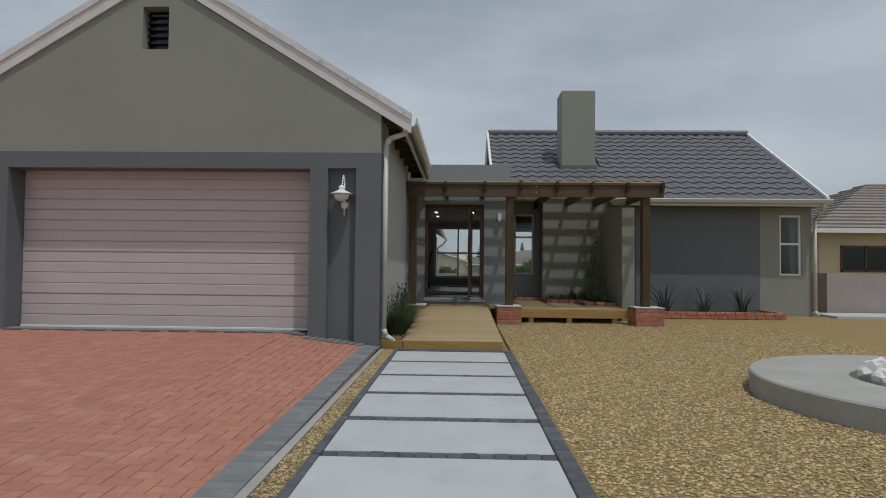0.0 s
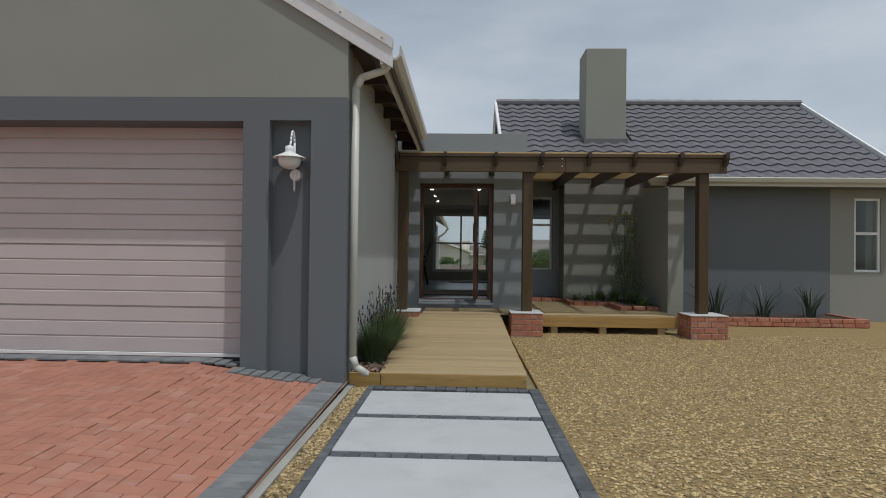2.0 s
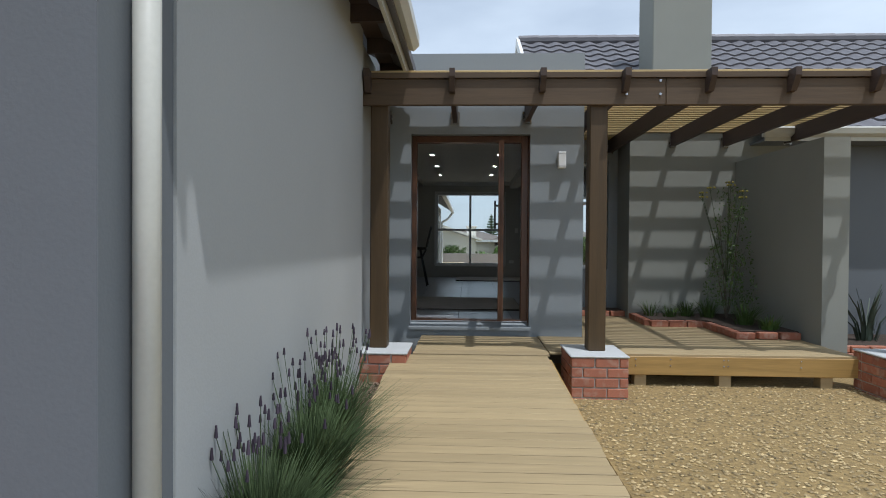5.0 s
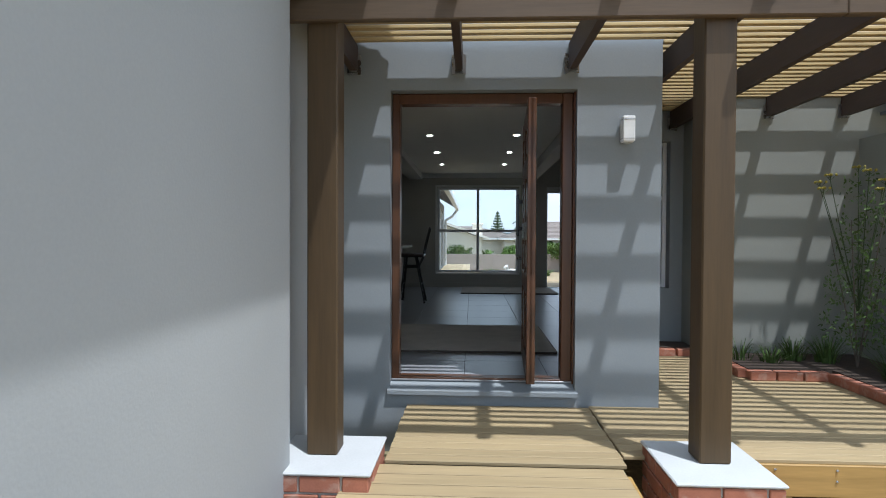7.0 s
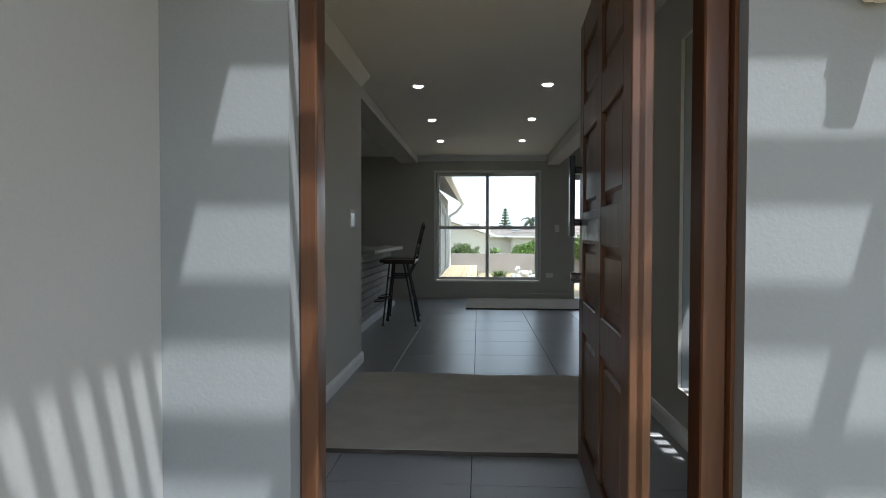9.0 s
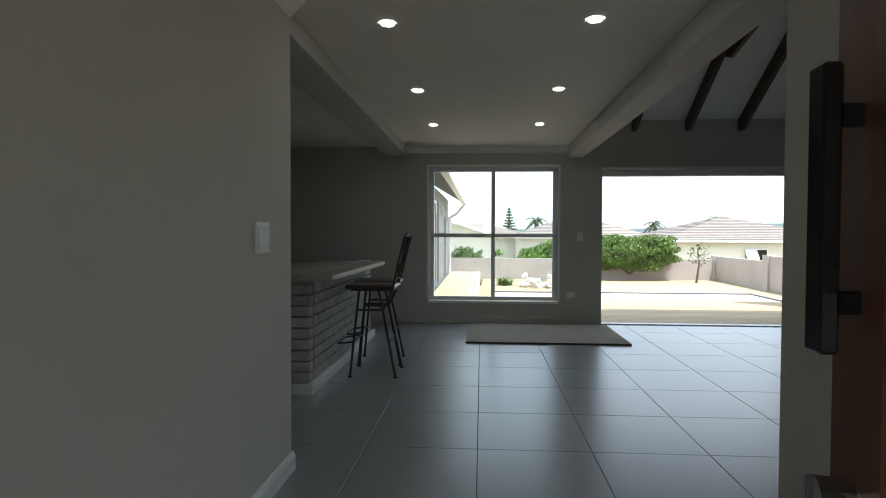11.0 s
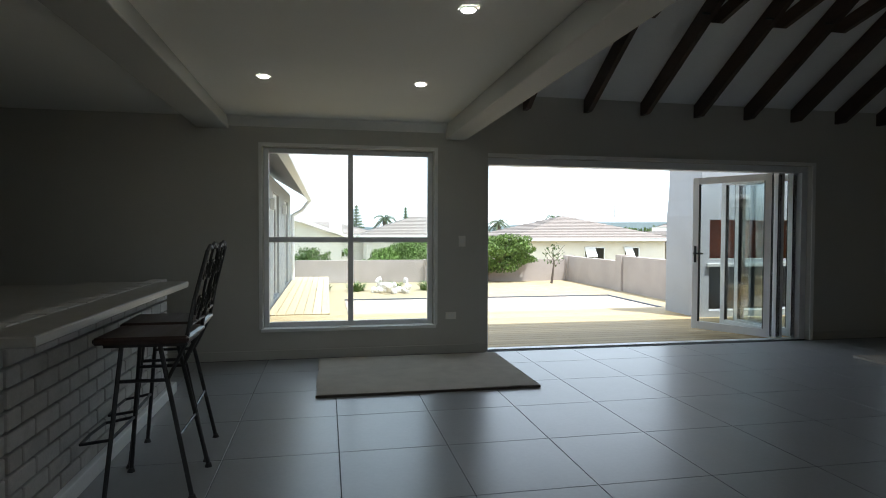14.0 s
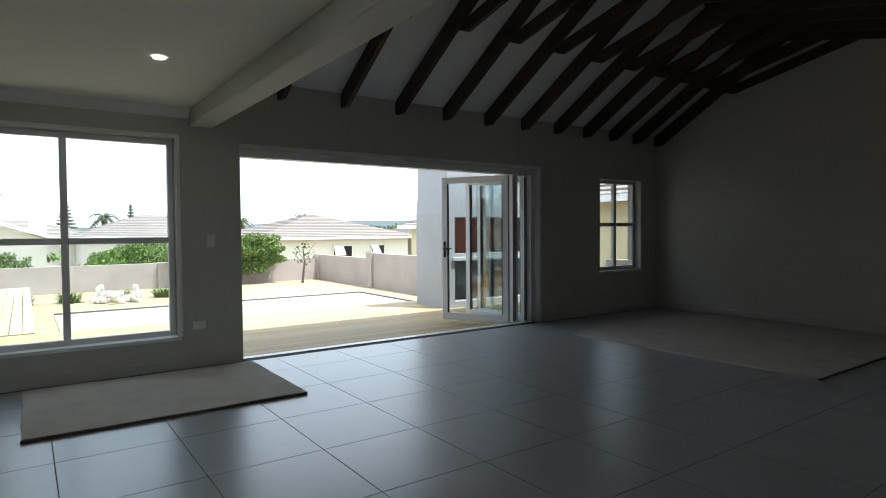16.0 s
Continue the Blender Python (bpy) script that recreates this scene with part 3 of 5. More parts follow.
sl = thing("window_1", (1.29, 13.7, 0.7), "narrow timber-framed side window of the hall", "window", kind="structure")
for bx in ((1.3, 1.37, 13.5, 13.56, 0.76, 2.6), (1.3, 1.37, 14.19, 14.25, 0.76, 2.6), (1.3, 1.37, 13.56, 14.19, 0.76, 0.82), (1.3, 1.37, 13.56, 14.19, 2.54, 2.6)):
    part("window_frame", boxes(bx, bevel=0.004), M_DOOR, sl)
p = part("pane", boxes((1.33, 1.336, 13.56, 14.19, 0.82, 2.54)), M_GLASS, sl)
p.visible_shadow = False

el = thing("wall_light", (1.2, FY, 2.25), "white rectangular up-down wall light", "wall light")
part("body", boxes((1.155, 1.24, FY - 0.1, FY - 0.012, 2.26, 2.44), bevel=0.006), M_WHITE, el)
part("bracket", boxes((1.17, 1.225, FY - 0.014, FY, 2.28, 2.4)), M_STEEL, el)
part("lens", rod(bmesh.new(), (1.197, FY - 0.056, 2.262), (1.197, FY - 0.056, 2.255), 0.032, n=16), M_OPAL, el)
for z in (2.28, 2.415):
    part("cap_line", boxes((1.153, 1.242, FY - 0.102, FY - 0.01, z, z + 0.004)), M_STEEL, el)
el.location += Vector((-0.018, 0, -0.03))

# ---------------------------------------------------------------- house wing
HY = 14.5
HB = 21.12
structure("wall_house_front", holed("y", HY, HY + 0.25, 2.4, 9.15, -0.05, 3.02, [(4.36, 4.62, 1.15, 2.6), (8.36, 8.9, 1.05, 2.58)]), M_GREEN, "sage grey plastered front wall of the house")
structure("wall_panel", boxes((4.75, 7.86, HY - 0.02, HY, 0.0, 2.75)), M_GREY, "slate grey plaster panel on the front wall")
structure("wall_nook", holed("y", 15.15, 15.4, 1.435, 2.4, -0.05, 3.4, [(1.74, 2.26, 1.0, 2.62)]), M_BLUE, "shaded nook wall with a narrow window")
structure("wall_nook_side", boxes((2.4, 2.64, HY + 0.25, 15.4, -0.05, 3.3)), M_GREEN, "return wall of the entrance nook")
structure("wall_house_east", prism([(HY + 0.25, -0.05), (HB + 0.3, -0.05), (HB + 0.3, 3.1), (18.3, 5.2), (HY + 0.25, 3.1)], "x", 8.75, 9.15), M_GREEN, "gable end wall of the house")
structure("wall_privacy", boxes((3.86, 4.13, 12.45, HY, -0.02, 2.53)), M_GREEN, "free-standing sage grey privacy wall beside the deck")


def window(name, axis, at, u0, u1, z0, z1, ups, bars, label, mat=M_ALU, w=0.05, depth=0.06, cat="window"):
    """A framed window in a wall plane with upright and level glazing bars and a pane in each light."""
    centre = ((u0 + u1) / 2, at, z0) if axis == "y" else (at, (u0 + u1) / 2, z0)
    win = thing(name, centre, label, cat, kind="structure")

    def bx(ua, ub, za, zb, d=depth, off=0.0):
        return (ua, ub, at - d / 2 + off, at + d / 2 + off, za, zb) if axis == "y" else (at - d / 2 + off, at + d / 2 + off, ua, ub, za, zb)
    for b in (bx(u0, u0 + w, z0, z1), bx(u1 - w, u1, z0, z1), bx(u0 + w, u1 - w, z0, z0 + w), bx(u0 + w, u1 - w, z1 - w, z1)):
        part("window_frame", boxes(b, bevel=0.004), mat, win)
    us, zs = [u0 + w, *ups, u1 - w], [z0 + w, *bars, z1 - w]
    h = w * 0.55
    for u in ups:
        part("mullion", boxes(bx(u - h, u + h, z0 + w, z1 - w), bevel=0.004), mat, win)
    for z in bars:
        for ua, ub in zip(us, us[1:]):
            part("transom", boxes(bx(ua + (h if ua in ups else 0), ub - (h if ub in ups else 0), z - h, z + h, depth * 0.98), bevel=0.004), mat, win)
    for ua, ub in zip(us, us[1:]):
        for za, zb in zip(zs, zs[1:]):
            p = part("pane", boxes(bx(ua, ub, za, zb, 0.006)), M_GLASS, win)
            p.visible_shadow = False
    return win


window("window_2", "y", 15.3, 1.74, 2.26, 1.0, 2.62, [], [2.0], "narrow white-framed window in the nook", w=0.045)
window("window_3", "y", HY + 0.06, 8.36, 8.9, 1.05, 2.58, [], [1.85], "tall white-framed two-light window", M_WHITE)
window("window_4", "y", HY + 0.06, 4.36, 4.62, 1.15, 2.6, [], [1.9], "slim white-framed window behind the pergola", M_WHITE)

# roof of the house wing
EY, EZ, RY, RZ = 14.08, 2.96, 18.3, 5.52
PITCH = math.atan2(RZ - EZ, RY - EY)
roof = thing("roof_house", (5.2, EY, EZ), "charcoal concrete tiled pitched roof", "roof", kind="structure")
for s in (1, -1):
    y1 = RY - s * (RY - EY)
    ys, zs = (HY + 0.04, EZ + (HY + 0.04 - EY) * math.tan(PITCH)) if s == 1 else (y1, EZ)
    part("roof_deck", prism([(RY, RZ - 0.06), (y1, EZ - 0.06), (y1, EZ - 0.12), (RY, RZ - 0.14)], "x", 4.05, 9.3), M_ROOF, roof)
    part("roof_deck", prism([(RY, RZ - 0.06), (ys, zs - 0.06), (ys, zs - 0.12), (RY, RZ - 0.14)], "x", 1.15, 4.05), M_ROOF, roof)
    for x in (1.1, 9.3):
        part("verge_board", prism([(RY, RZ + 0.05), ((ys, y1)[x > 5], (zs, EZ)[x > 5] + 0.04), ((ys, y1)[x > 5], (zs, EZ)[x > 5] - 0.14), (RY, RZ - 0.14)], "x", x, x + 0.06), M_WHITE, roof, "white verge trim")
part("fascia", boxes((4.05, 9.33, EY - 0.01, EY + 0.02, EZ - 0.2, EZ - 0.03)), M_GUTTER, roof)
part("gutter", prism([(EY - 0.01, EZ - 0.03), (EY - 0.11, EZ - 0.03), (EY - 0.12, EZ - 0.05), (EY - 0.1, EZ - 0.12), (EY - 0.03, EZ - 0.15), (EY - 0.01, EZ - 0.15)], "x", 4.0, 9.4), M_GUTTER, roof, "cream metal gutter")
part("soffit", boxes((4.05, 9.14, EY + 0.02, HY, EZ - 0.2, EZ - 0.17)), M_GREY, roof)
part("downpipe", chain([(9.2, EY - 0.05, EZ - 0.12), (9.2, EY + 0.05, EZ - 0.3), (9.2, HY - 0.06, EZ - 0.5), (9.2, HY - 0.06, 0.16), (9.2, HY - 0.16, 0.08)], 0.045, 12), M_GUTTER, roof, "", True)
for i in range(21):
    t = lathe([(0.11, 0), (0.115, 0.2), (0.12, 0.4)], (0, 0, 0), 10)
    t.transform(Matrix.Translation((1.15 + 0.39 * i, RY, RZ - 0.02)) @ pose(0, 0, 0, 0, 90, 0))
    part("ridge_tile", t, M_ROOF, roof)
chim = thing("chimney", (3.53, 15.75, 3.6), "square sage grey plastered chimney", "chimney", kind="structure")
part("stack", boxes((3.07, 4.0, 15.72, 16.5, 3.6, 6.12), bevel=0.015), M_GREEN, chim)
part("flashing", boxes((3.03, 4.04, 15.68, 16.54, 3.7, 4.02)), M_ROOF, chim)

structure("wall_head", boxes((2.4, 4.1, HY, HY + 0.25, 3.02, 3.16)), M_GREEN, "plastered wall head over the pergola")

# ---------------------------------------------------------------- interior shell
structure("wall_hall_west", boxes((-1.2, -0.93, FY + 0.26, 16.0, FLOOR - 0.1, 2.9)), M_INNER, "plain painted hall wall")
structure("wall_hall_lining", holed("x", 1.12, 1.138, FY + 0.26, 15.2, FLOOR - 0.1, 2.9, [(13.5, 14.25, 0.76, 2.6)]), M_INNER, "plain painted hall wall with side window")
structure("wall_living_lining", holed("y", 15.4, 15.42, 1.435, 8.75, FLOOR - 0.1, 3.3, [(1.74, 2.26, 1.0, 2.62), (4.36, 4.62, 1.15, 2.6), (8.36, 8.74, 1.05, 2.58)]), M_INNER, "painted inner front wall of the living room")
structure("wall_east_lining", prism([(15.4, 0.4), (HB, 0.4), (HB, 3.24), (18.3, 4.96), (15.4, 3.2)], "x", 8.3, 8.33), M_INNER, "plain painted end wall of the living room")
WIN = (-0.665, 1.07, 0.775, 2.62)
BIF = (1.65, 5.66, FLOOR - 0.02, 2.575)
SW = (6.93, 7.9, 1.13, 2.51)
structure("wall_rear", holed("y", HB, HB + 0.25, -6.99, 8.75, FLOOR - 0.5, 3.24, [WIN, BIF, SW]), M_INNER, "painted rear wall with window and folding doors")
structure("wall_kitchen_west", boxes((-5.2, -5.0, 15.8, HB, FLOOR - 0.1, 2.9)), M_INNER, "plain kitchen side wall")
structure("wall_kitchen_front", boxes((-5.2, -1.2, 15.74, 16.0, FLOOR - 0.1, 2.9)), M_INNER, "plain kitchen front wall")
structure("ceiling", boxes((-5.2, 1.28, FY + 0.26, HB, 2.9, 3.0)), M_CEIL, "flat painted ceiling", "ceiling")
structure("ceiling_vault", prism([(15.4, 3.19), (18.3, 4.96), (HB, 3.24), (HB, 3.34), (18.3, 5.06), (15.4, 3.29)], "x", 1.39, 8.75), M_WHITE, "white boarded vaulted ceiling", "ceiling")
structure("wall_over_beam", prism([(15.4, 2.9), (HB, 2.9), (HB, 3.24), (18.3, 4.96), (15.4, 3.2)], "x", 1.3, 1.39), M_INNER, "painted wall over the ceiling beam")
structure("beam_east", boxes((1.19, 1.4, 15.4, HB, 2.74, 2.898), bevel=0.006), M_INNER, "painted dropped ceiling beam", "beam")
structure("beam_west", boxes((-1.28, -0.98, 16.0, HB, 2.78, 2.898), bevel=0.006), M_INNER, "painted dropped ceiling beam", "beam")
cor = [(HB, 2.9), (HB - 0.09, 2.9), (HB - 0.085, 2.88), (HB - 0.02, 2.83), (HB, 2.81)]
structure("trim_cornice", prism(cor, "x", -0.98, 1.19), M_CEIL, "plaster ceiling cornice", "cornice")
structure("trim_cornice_west", prism([(-0.93, 2.9), (-0.85, 2.9), (-0.86, 2.88), (-0.91, 2.83), (-0.93, 2.81)], "y", FY + 0.27, 16.0), M_CEIL, "plaster ceiling cornice", "cornice")
for nm, pf, ax, a, b in (("baseboard_west", [(-0.93, FLOOR), (-0.912, FLOOR), (-0.912, FLOOR + 0.07), (-0.92, FLOOR + 0.09), (-0.93, FLOOR + 0.095)], "y", FY + 0.26, 16.012),
                         ("baseboard_east", [(1.12, FLOOR), (1.102, FLOOR), (1.102, FLOOR + 0.07), (1.11, FLOOR + 0.09), (1.12, FLOOR + 0.095)], "y", FY + 0.26, 15.2),
                         ("baseboard_end", [(8.3, FLOOR), (8.28, FLOOR), (8.28, FLOOR + 0.07), (8.3, FLOOR + 0.095)], "y", 15.42, HB)):
    structure(nm, prism(pf, ax, a, b), M_INNER if nm == "baseboard_end" else M_WHITE, "painted skirting board", "baseboard")
structure("baseboard_rear", boxes((-5, 1.64, HB - 0.018, HB, FLOOR, FLOOR + 0.09), (5.71, 8.28, HB - 0.018, HB, FLOOR, FLOOR + 0.09)), M_INNER, "painted skirting board", "baseboard")
structure("baseboard_jamb", boxes((-1.2, -0.93, 16.0, 16.018, FLOOR, FLOOR + 0.09)), M_WHITE, "white painted skirting board", "baseboard")

window("window_5", "y", HB + 0.12, WIN[0] + 0.003, WIN[1] - 0.003, WIN[2] + 0.022, WIN[3] - 0.003, [0.205], [1.69], "large white aluminium four-light window", w=0.05)
window("window_6", "y", HB + 0.14, SW[0], SW[1], SW[2], SW[3], [(SW[0] + SW[1]) / 2], [1.83], "white aluminium four-light window", w=0.055)
structure("window_sill", boxes((WIN[0] - 0.02, WIN[1] + 0.02, HB - 0.02, HB + 0.09, WIN[2] - 0.01, WIN[2] + 0.02), (SW[0] - 0.02, SW[1] + 0.02, HB - 0.02, HB + 0.1, SW[2] - 0.03, SW[2] - 0.002)), M_WHITE, "white painted window sills", "sill")
structure("trim_window", boxes((WIN[0] - 0.035, WIN[0] - 0.004, HB - 0.016, HB - 0.002, WIN[2] + 0.022, WIN[3] + 0.035), (WIN[1] + 0.004, WIN[1] + 0.035, HB - 0.016, HB - 0.002, WIN[2] + 0.022, WIN[3] + 0.035),
                                (WIN[0] - 0.004, WIN[1] + 0.004, HB - 0.016, HB - 0.002, WIN[3] + 0.004, WIN[3] + 0.035)), M_WHITE, "white painted window architrave", "trim")
structure("trim_folding_door", boxes((BIF[1] + 0.003, BIF[1] + 0.045, HB - 0.016, HB - 0.002, FLOOR + 0.002, BIF[3] + 0.04), (BIF[0], BIF[1] + 0.003, HB - 0.016, HB - 0.002, BIF[3] + 0.003, BIF[3] + 0.04)), M_WHITE, "white painted folding door architrave", "trim")

bif = thing("folding_door", (5.4, HB + 0.12, FLOOR), "white aluminium folding doors stacked open at the jamb", "folding door", kind="structure")
part("head_track", boxes((BIF[0], BIF[1], HB + 0.06, HB + 0.2, 2.5, 2.573)), M_ALU, bif)
part("side_frame", boxes((5.58, 5.657, HB + 0.06, HB + 0.2, FLOOR, 2.5)), M_ALU, bif)
part("side_frame", boxes((BIF[0] + 0.002, BIF[0] + 0.03, HB + 0.08, HB + 0.18, FLOOR, 2.5)), M_ALU, bif)
part("floor_track", boxes((BIF[0], BIF[1], HB + 0.08, HB + 0.18, FLOOR - 0.018, FLOOR + 0.004)), M_ALU, bif)
ends = [((5.56, HB + 0.14), (5.5, HB + 1.06)), ((5.47, HB + 1.07), (5.4, HB + 0.15)), ((5.36, HB + 0.15), (5.26, HB + 1.08)), ((5.23, HB + 1.08), (5.27, HB + 0.16))]
ends[3] = ((5.27, HB + 0.16), (4.78, HB + 1.02))
for k, (a, b) in enumerate(ends):
    d = Vector((b[0] - a[0], b[1] - a[1]))
    L = d.length
    mt = Matrix.Translation((a[0], a[1], FLOOR + 0.01)) @ Matrix.Rotation(math.atan2(d.y, d.x), 4, "Z")

    def lf(*bx, bevel=0.004):
        bm = boxes(*bx, bevel=bevel)
        bm.transform(mt)
        return bm
    H = 2.0
    lv = part("door_leaf", lf((0, 0.085, -0.022, 0.022, 0, H), (L - 0.085, L, -0.022, 0.022, 0, H), (0.085, L - 0.085, -0.021, 0.021, 0, 0.1), (0.085, L - 0.085, -0.021, 0.021, H - 0.085, H)), M_ALU, bif)
    p = part("pane", lf((0.085, L - 0.085, -0.003, 0.003, 0.1, H - 0.085), bevel=0), M_GLASS, lv)
    p.visible_shadow = False
    part("gasket", lf((0.085, 0.092, -0.024, 0.024, 0.1, H - 0.085), (L - 0.092, L - 0.085, -0.024, 0.024, 0.1, H - 0.085), (0.0, 0.004, -0.026, 0.026, 0.02, H - 0.02), bevel=0), M_RUBBER, lv)
    if k == 3:
        part("door_handle", lf((L - 0.06, L - 0.03, 0.022, 0.034, 0.88, 1.1), (L - 0.055, L - 0.035, 0.034, 0.07, 0.99, 1.01), (L - 0.17, L - 0.035, 0.06, 0.078, 0.99, 1.012)), M_BLACK, lv, "black lever handle")

# dark roof trusses of the living room
slope = (4.96 - 3.24) / (HB - 18.3)
tr = thing("roof_truss", (2.06, 18.3, 3.08), "dark-stained exposed timber scissor roof truss", "roof truss", "exposed trusses of the living room")
TX = 2.06


def rafter_bm(x, w, pts):
    return prism(pts, "x", x - w / 2, x + w / 2)


zr = lambda y: 4.95 - slope * abs(y - 18.3)
for s, yf in ((1, HB - 0.004), (-1, 15.43)):
    part("rafter", rafter_bm(TX, 0.05, [(18.3, 4.94), (yf, zr(yf) - 0.01), (yf, zr(yf) - 0.15), (yf - s * 0.12, zr(yf) - 0.15), (18.3, 4.75)]), M_RAFTER, tr)
for k, s in enumerate((1, -1)):
    x = TX + (0.052 if k == 0 else -0.052)
    part("tie", rafter_bm(x, 0.045, [(18.3 + s * 1.75, 3.76), (18.3 + s * 1.55, 3.68), (18.3 - s * 0.85, 4.24), (18.3 - s * 0.95, 4.42)]), M_RAFTER, tr)
part("post", boxes((TX - 0.024, TX + 0.024, 18.24, 18.36, 4.05, 4.76)), M_RAFTER, tr)
for y in (19.9, 16.7):
    part("bolt", rod(bmesh.new(), (TX - 0.1, y, 3.78), (TX + 0.1, y, 3.78), 0.012), M_IRON, tr)
for i in range(1, 11):
    copy_thing(tr, pose(TX + 0.705 * i - 0.0086 * i * i, 18.3, 3.08))

# downlights
dl = thing("downlight", (-0.485, 16.35, 2.9), "lit round white recessed downlight", "downlight", "ceiling downlights")
part("ring", lathe([(0.05, -0.004), (0.052, -0.01), (0.036, -0.01), (0.034, -0.003)], (-0.485, 16.35, 2.9), 20), M_WHITE, dl)
part("diffuser", rod(bmesh.new(), (-0.485, 16.35, 2.897), (-0.485, 16.35, 2.889), 0.033, n=20), M_LED, dl, "glowing diffuser")
for y in (16.35, 17.92, 19.47):
    for x in (-0.485, 0.665):
        if (x, y) != (-0.485, 16.35):
            copy_thing(dl, pose(x, y, 2.9))
sp = copy_thing(dl, pose(5.25, 18.0, 4.36))
sp["label"] = "small lit spotlight between the dark trusses"
sp.matrix_basis = pose(5.25, 17.9, zr(17.9) + 0.0)

# switches and sockets
pn = thing("wall_panel_switch", (-0.93, 15.585, 1.62), "white wall control panel with grey display", "control panel")
part("plate", boxes((-0.93, -0.916, 15.51, 15.66, 1.625, 1.765), bevel=0.004), M_WHITE, pn)
part("display", boxes((-0.917, -0.913, 15.522, 15.648, 1.637, 1.735)), M_PANEL, pn)
for nm, x, z, w, h in (("light_switch", 1.37, 1.62, 0.075, 0.115), ("wall_socket", 1.25, 0.85, 0.115, 0.075), ("wall_socket", -0.93, 0.85, 0.115, 0.075)):
    if x < 0:
        continue
    sw = thing(nm, (x, HB, z), "white switch plate on the rear wall" if nm == "light_switch" else "white double socket low on the rear wall", "switch" if nm == "light_switch" else "socket")
    part("plate", boxes((x - w / 2, x + w / 2, HB - 0.01, HB, z, z + h), bevel=0.003), M_CEIL, sw)
    part("rocker", boxes((x - w / 4, x - 0.004, HB - 0.014, HB - 0.009, z + h / 3, z + 2 * h / 3), (x + 0.004, x + w / 4, HB - 0.014, HB - 0.009, z + h / 3, z + 2 * h / 3)), M_WHITE, sw)

# rugs


def rug(name, x0, x1, y0, y1, label, h=0.022):
    r = thing(name, ((x0 + x1) / 2, (y0 + y1) / 2, FLOOR + 0.002), label, "rug")
    n, k = 24, 16
    bm = bmesh.new()
    bmesh.ops.create_grid(bm, x_segments=n, y_segments=k, size=0.5)
    for v in bm.verts:
        x, y = x0 + (v.co.x + 0.5) * (x1 - x0), y0 + (v.co.y + 0.5) * (y1 - y0)
        v.co = (x, y, FLOOR + h + 0.005 * noise.noise((x * 2.5, y * 2.5, 1)))
        edge = min(x - x0, x1 - x, y - y0, y1 - y)
        if edge < 0.001:
            v.co.x += 0.012 * noise.noise((y * 4, x * 4, 3))
            v.co.y += 0.012 * noise.noise((x * 4, y * 4, 5))
    top = bm.faces[:]
    ext = bmesh.ops.extrude_face_region(bm, geom=top)
    for v in [g for g in ext["geom"] if isinstance(g, bmesh.types.BMVert)]:
        v.co.z = FLOOR + 0.002
    part("rug_body", bm, M_RUG, r)
    part("edging", boxes((x0 - 0.006, x1 + 0.006, y0 - 0.012, y0 + 0.006, FLOOR + 0.001, FLOOR + h - 0.003), (x1 - 0.006, x1 + 0.01, y0, y1, FLOOR + 0.001, FLOOR + h - 0.003)), M_RUGE, r, "dark bound edge")


rug("hall_rug", -0.84, 0.86, 13.93, 15.53, "beige wool rug on the hall floor")
rug("window_rug", -0.12, 1.69, 19.62, 20.98, "beige wool mat lying beneath the window")
rug("living_rug", 5.3, 8.1, 17.45, 20.15, "large beige wool rug in the living room")

# ---------------------------------------------------------------- kitchen
isl = thing("kitchen_island", (-1.9, 18.6, FLOOR), "whitewashed brick breakfast counter", "counter")
part("core", boxes((-3.2, -1.29, 17.45, 19.95, FLOOR, 1.335)), M_WMORT, isl)
part("plinth", boxes((-3.25, -1.215, 17.375, 20.0, FLOOR, FLOOR + 0.085), bevel=0.006), M_WHITE, isl)
part("worktop", boxes((-3.25, -1.2, 17.37, 19.98, 1.335, 1.362), bevel=0.004), M_TOP, isl)
part("bar_top", boxes((-1.75, -1.04, 17.28, 19.63, 1.362, 1.405), bevel=0.006), M_TOP, isl, "pale stone overhanging bar top")
single("sink_tray", boxes((-2.7, -2.1, 17.7, 18.1, 1.363, 1.38), bevel=0.006), M_STEEL, "low brushed steel sink tray on the counter", "sink")
oven = thing("oven_cabinet", (-3.9, 20.6, FLOOR), "tall grey kitchen cabinet with built-in black oven", "cabinet")
part("body", boxes((-4.3, -3.42, 20.35, HB, FLOOR, 2.7)), M_CAB, oven)
part("oven_door", boxes((-4.25, -3.5, 20.32, 20.352, 1.3, 1.9), bevel=0.006), M_BLACK, oven, "black glass oven front")
part("door", boxes((-4.25, -3.5, 20.33, 20.352, 1.96, 2.66), bevel=0.006), M_CAB, oven)
part("drawer", boxes((-4.25, -3.5, 20.33, 20.352, 0.6, 1.24), bevel=0.006), M_CAB, oven)

# bar stools
st = thing("bar_stool", (-0.885, 18.17, FLOOR), "black wrought-iron bar stool with dark wooden seat", "bar stool", "stools at the counter")
SX, SYY, S0 = -0.885, 18.17, FLOOR
for xt, xb in ((-0.11, -0.18), (0.06, 0.21)):
    for sy in (-1, 1):
        bm = rod(bmesh.new(), (SX + xb, SYY + sy * 0.2, S0 + 0.008), (SX + xt, SYY + sy * 0.15, S0 + 0.74), 0.011)
        rod(bm, (SX + xb, SYY + sy * 0.2, S0), (SX + xb, SYY + sy * 0.2, S0 + 0.02), 0.02, 0.014, 10)
        part("leg", bm, M_IRON, st)
fr_z = S0 + 0.3
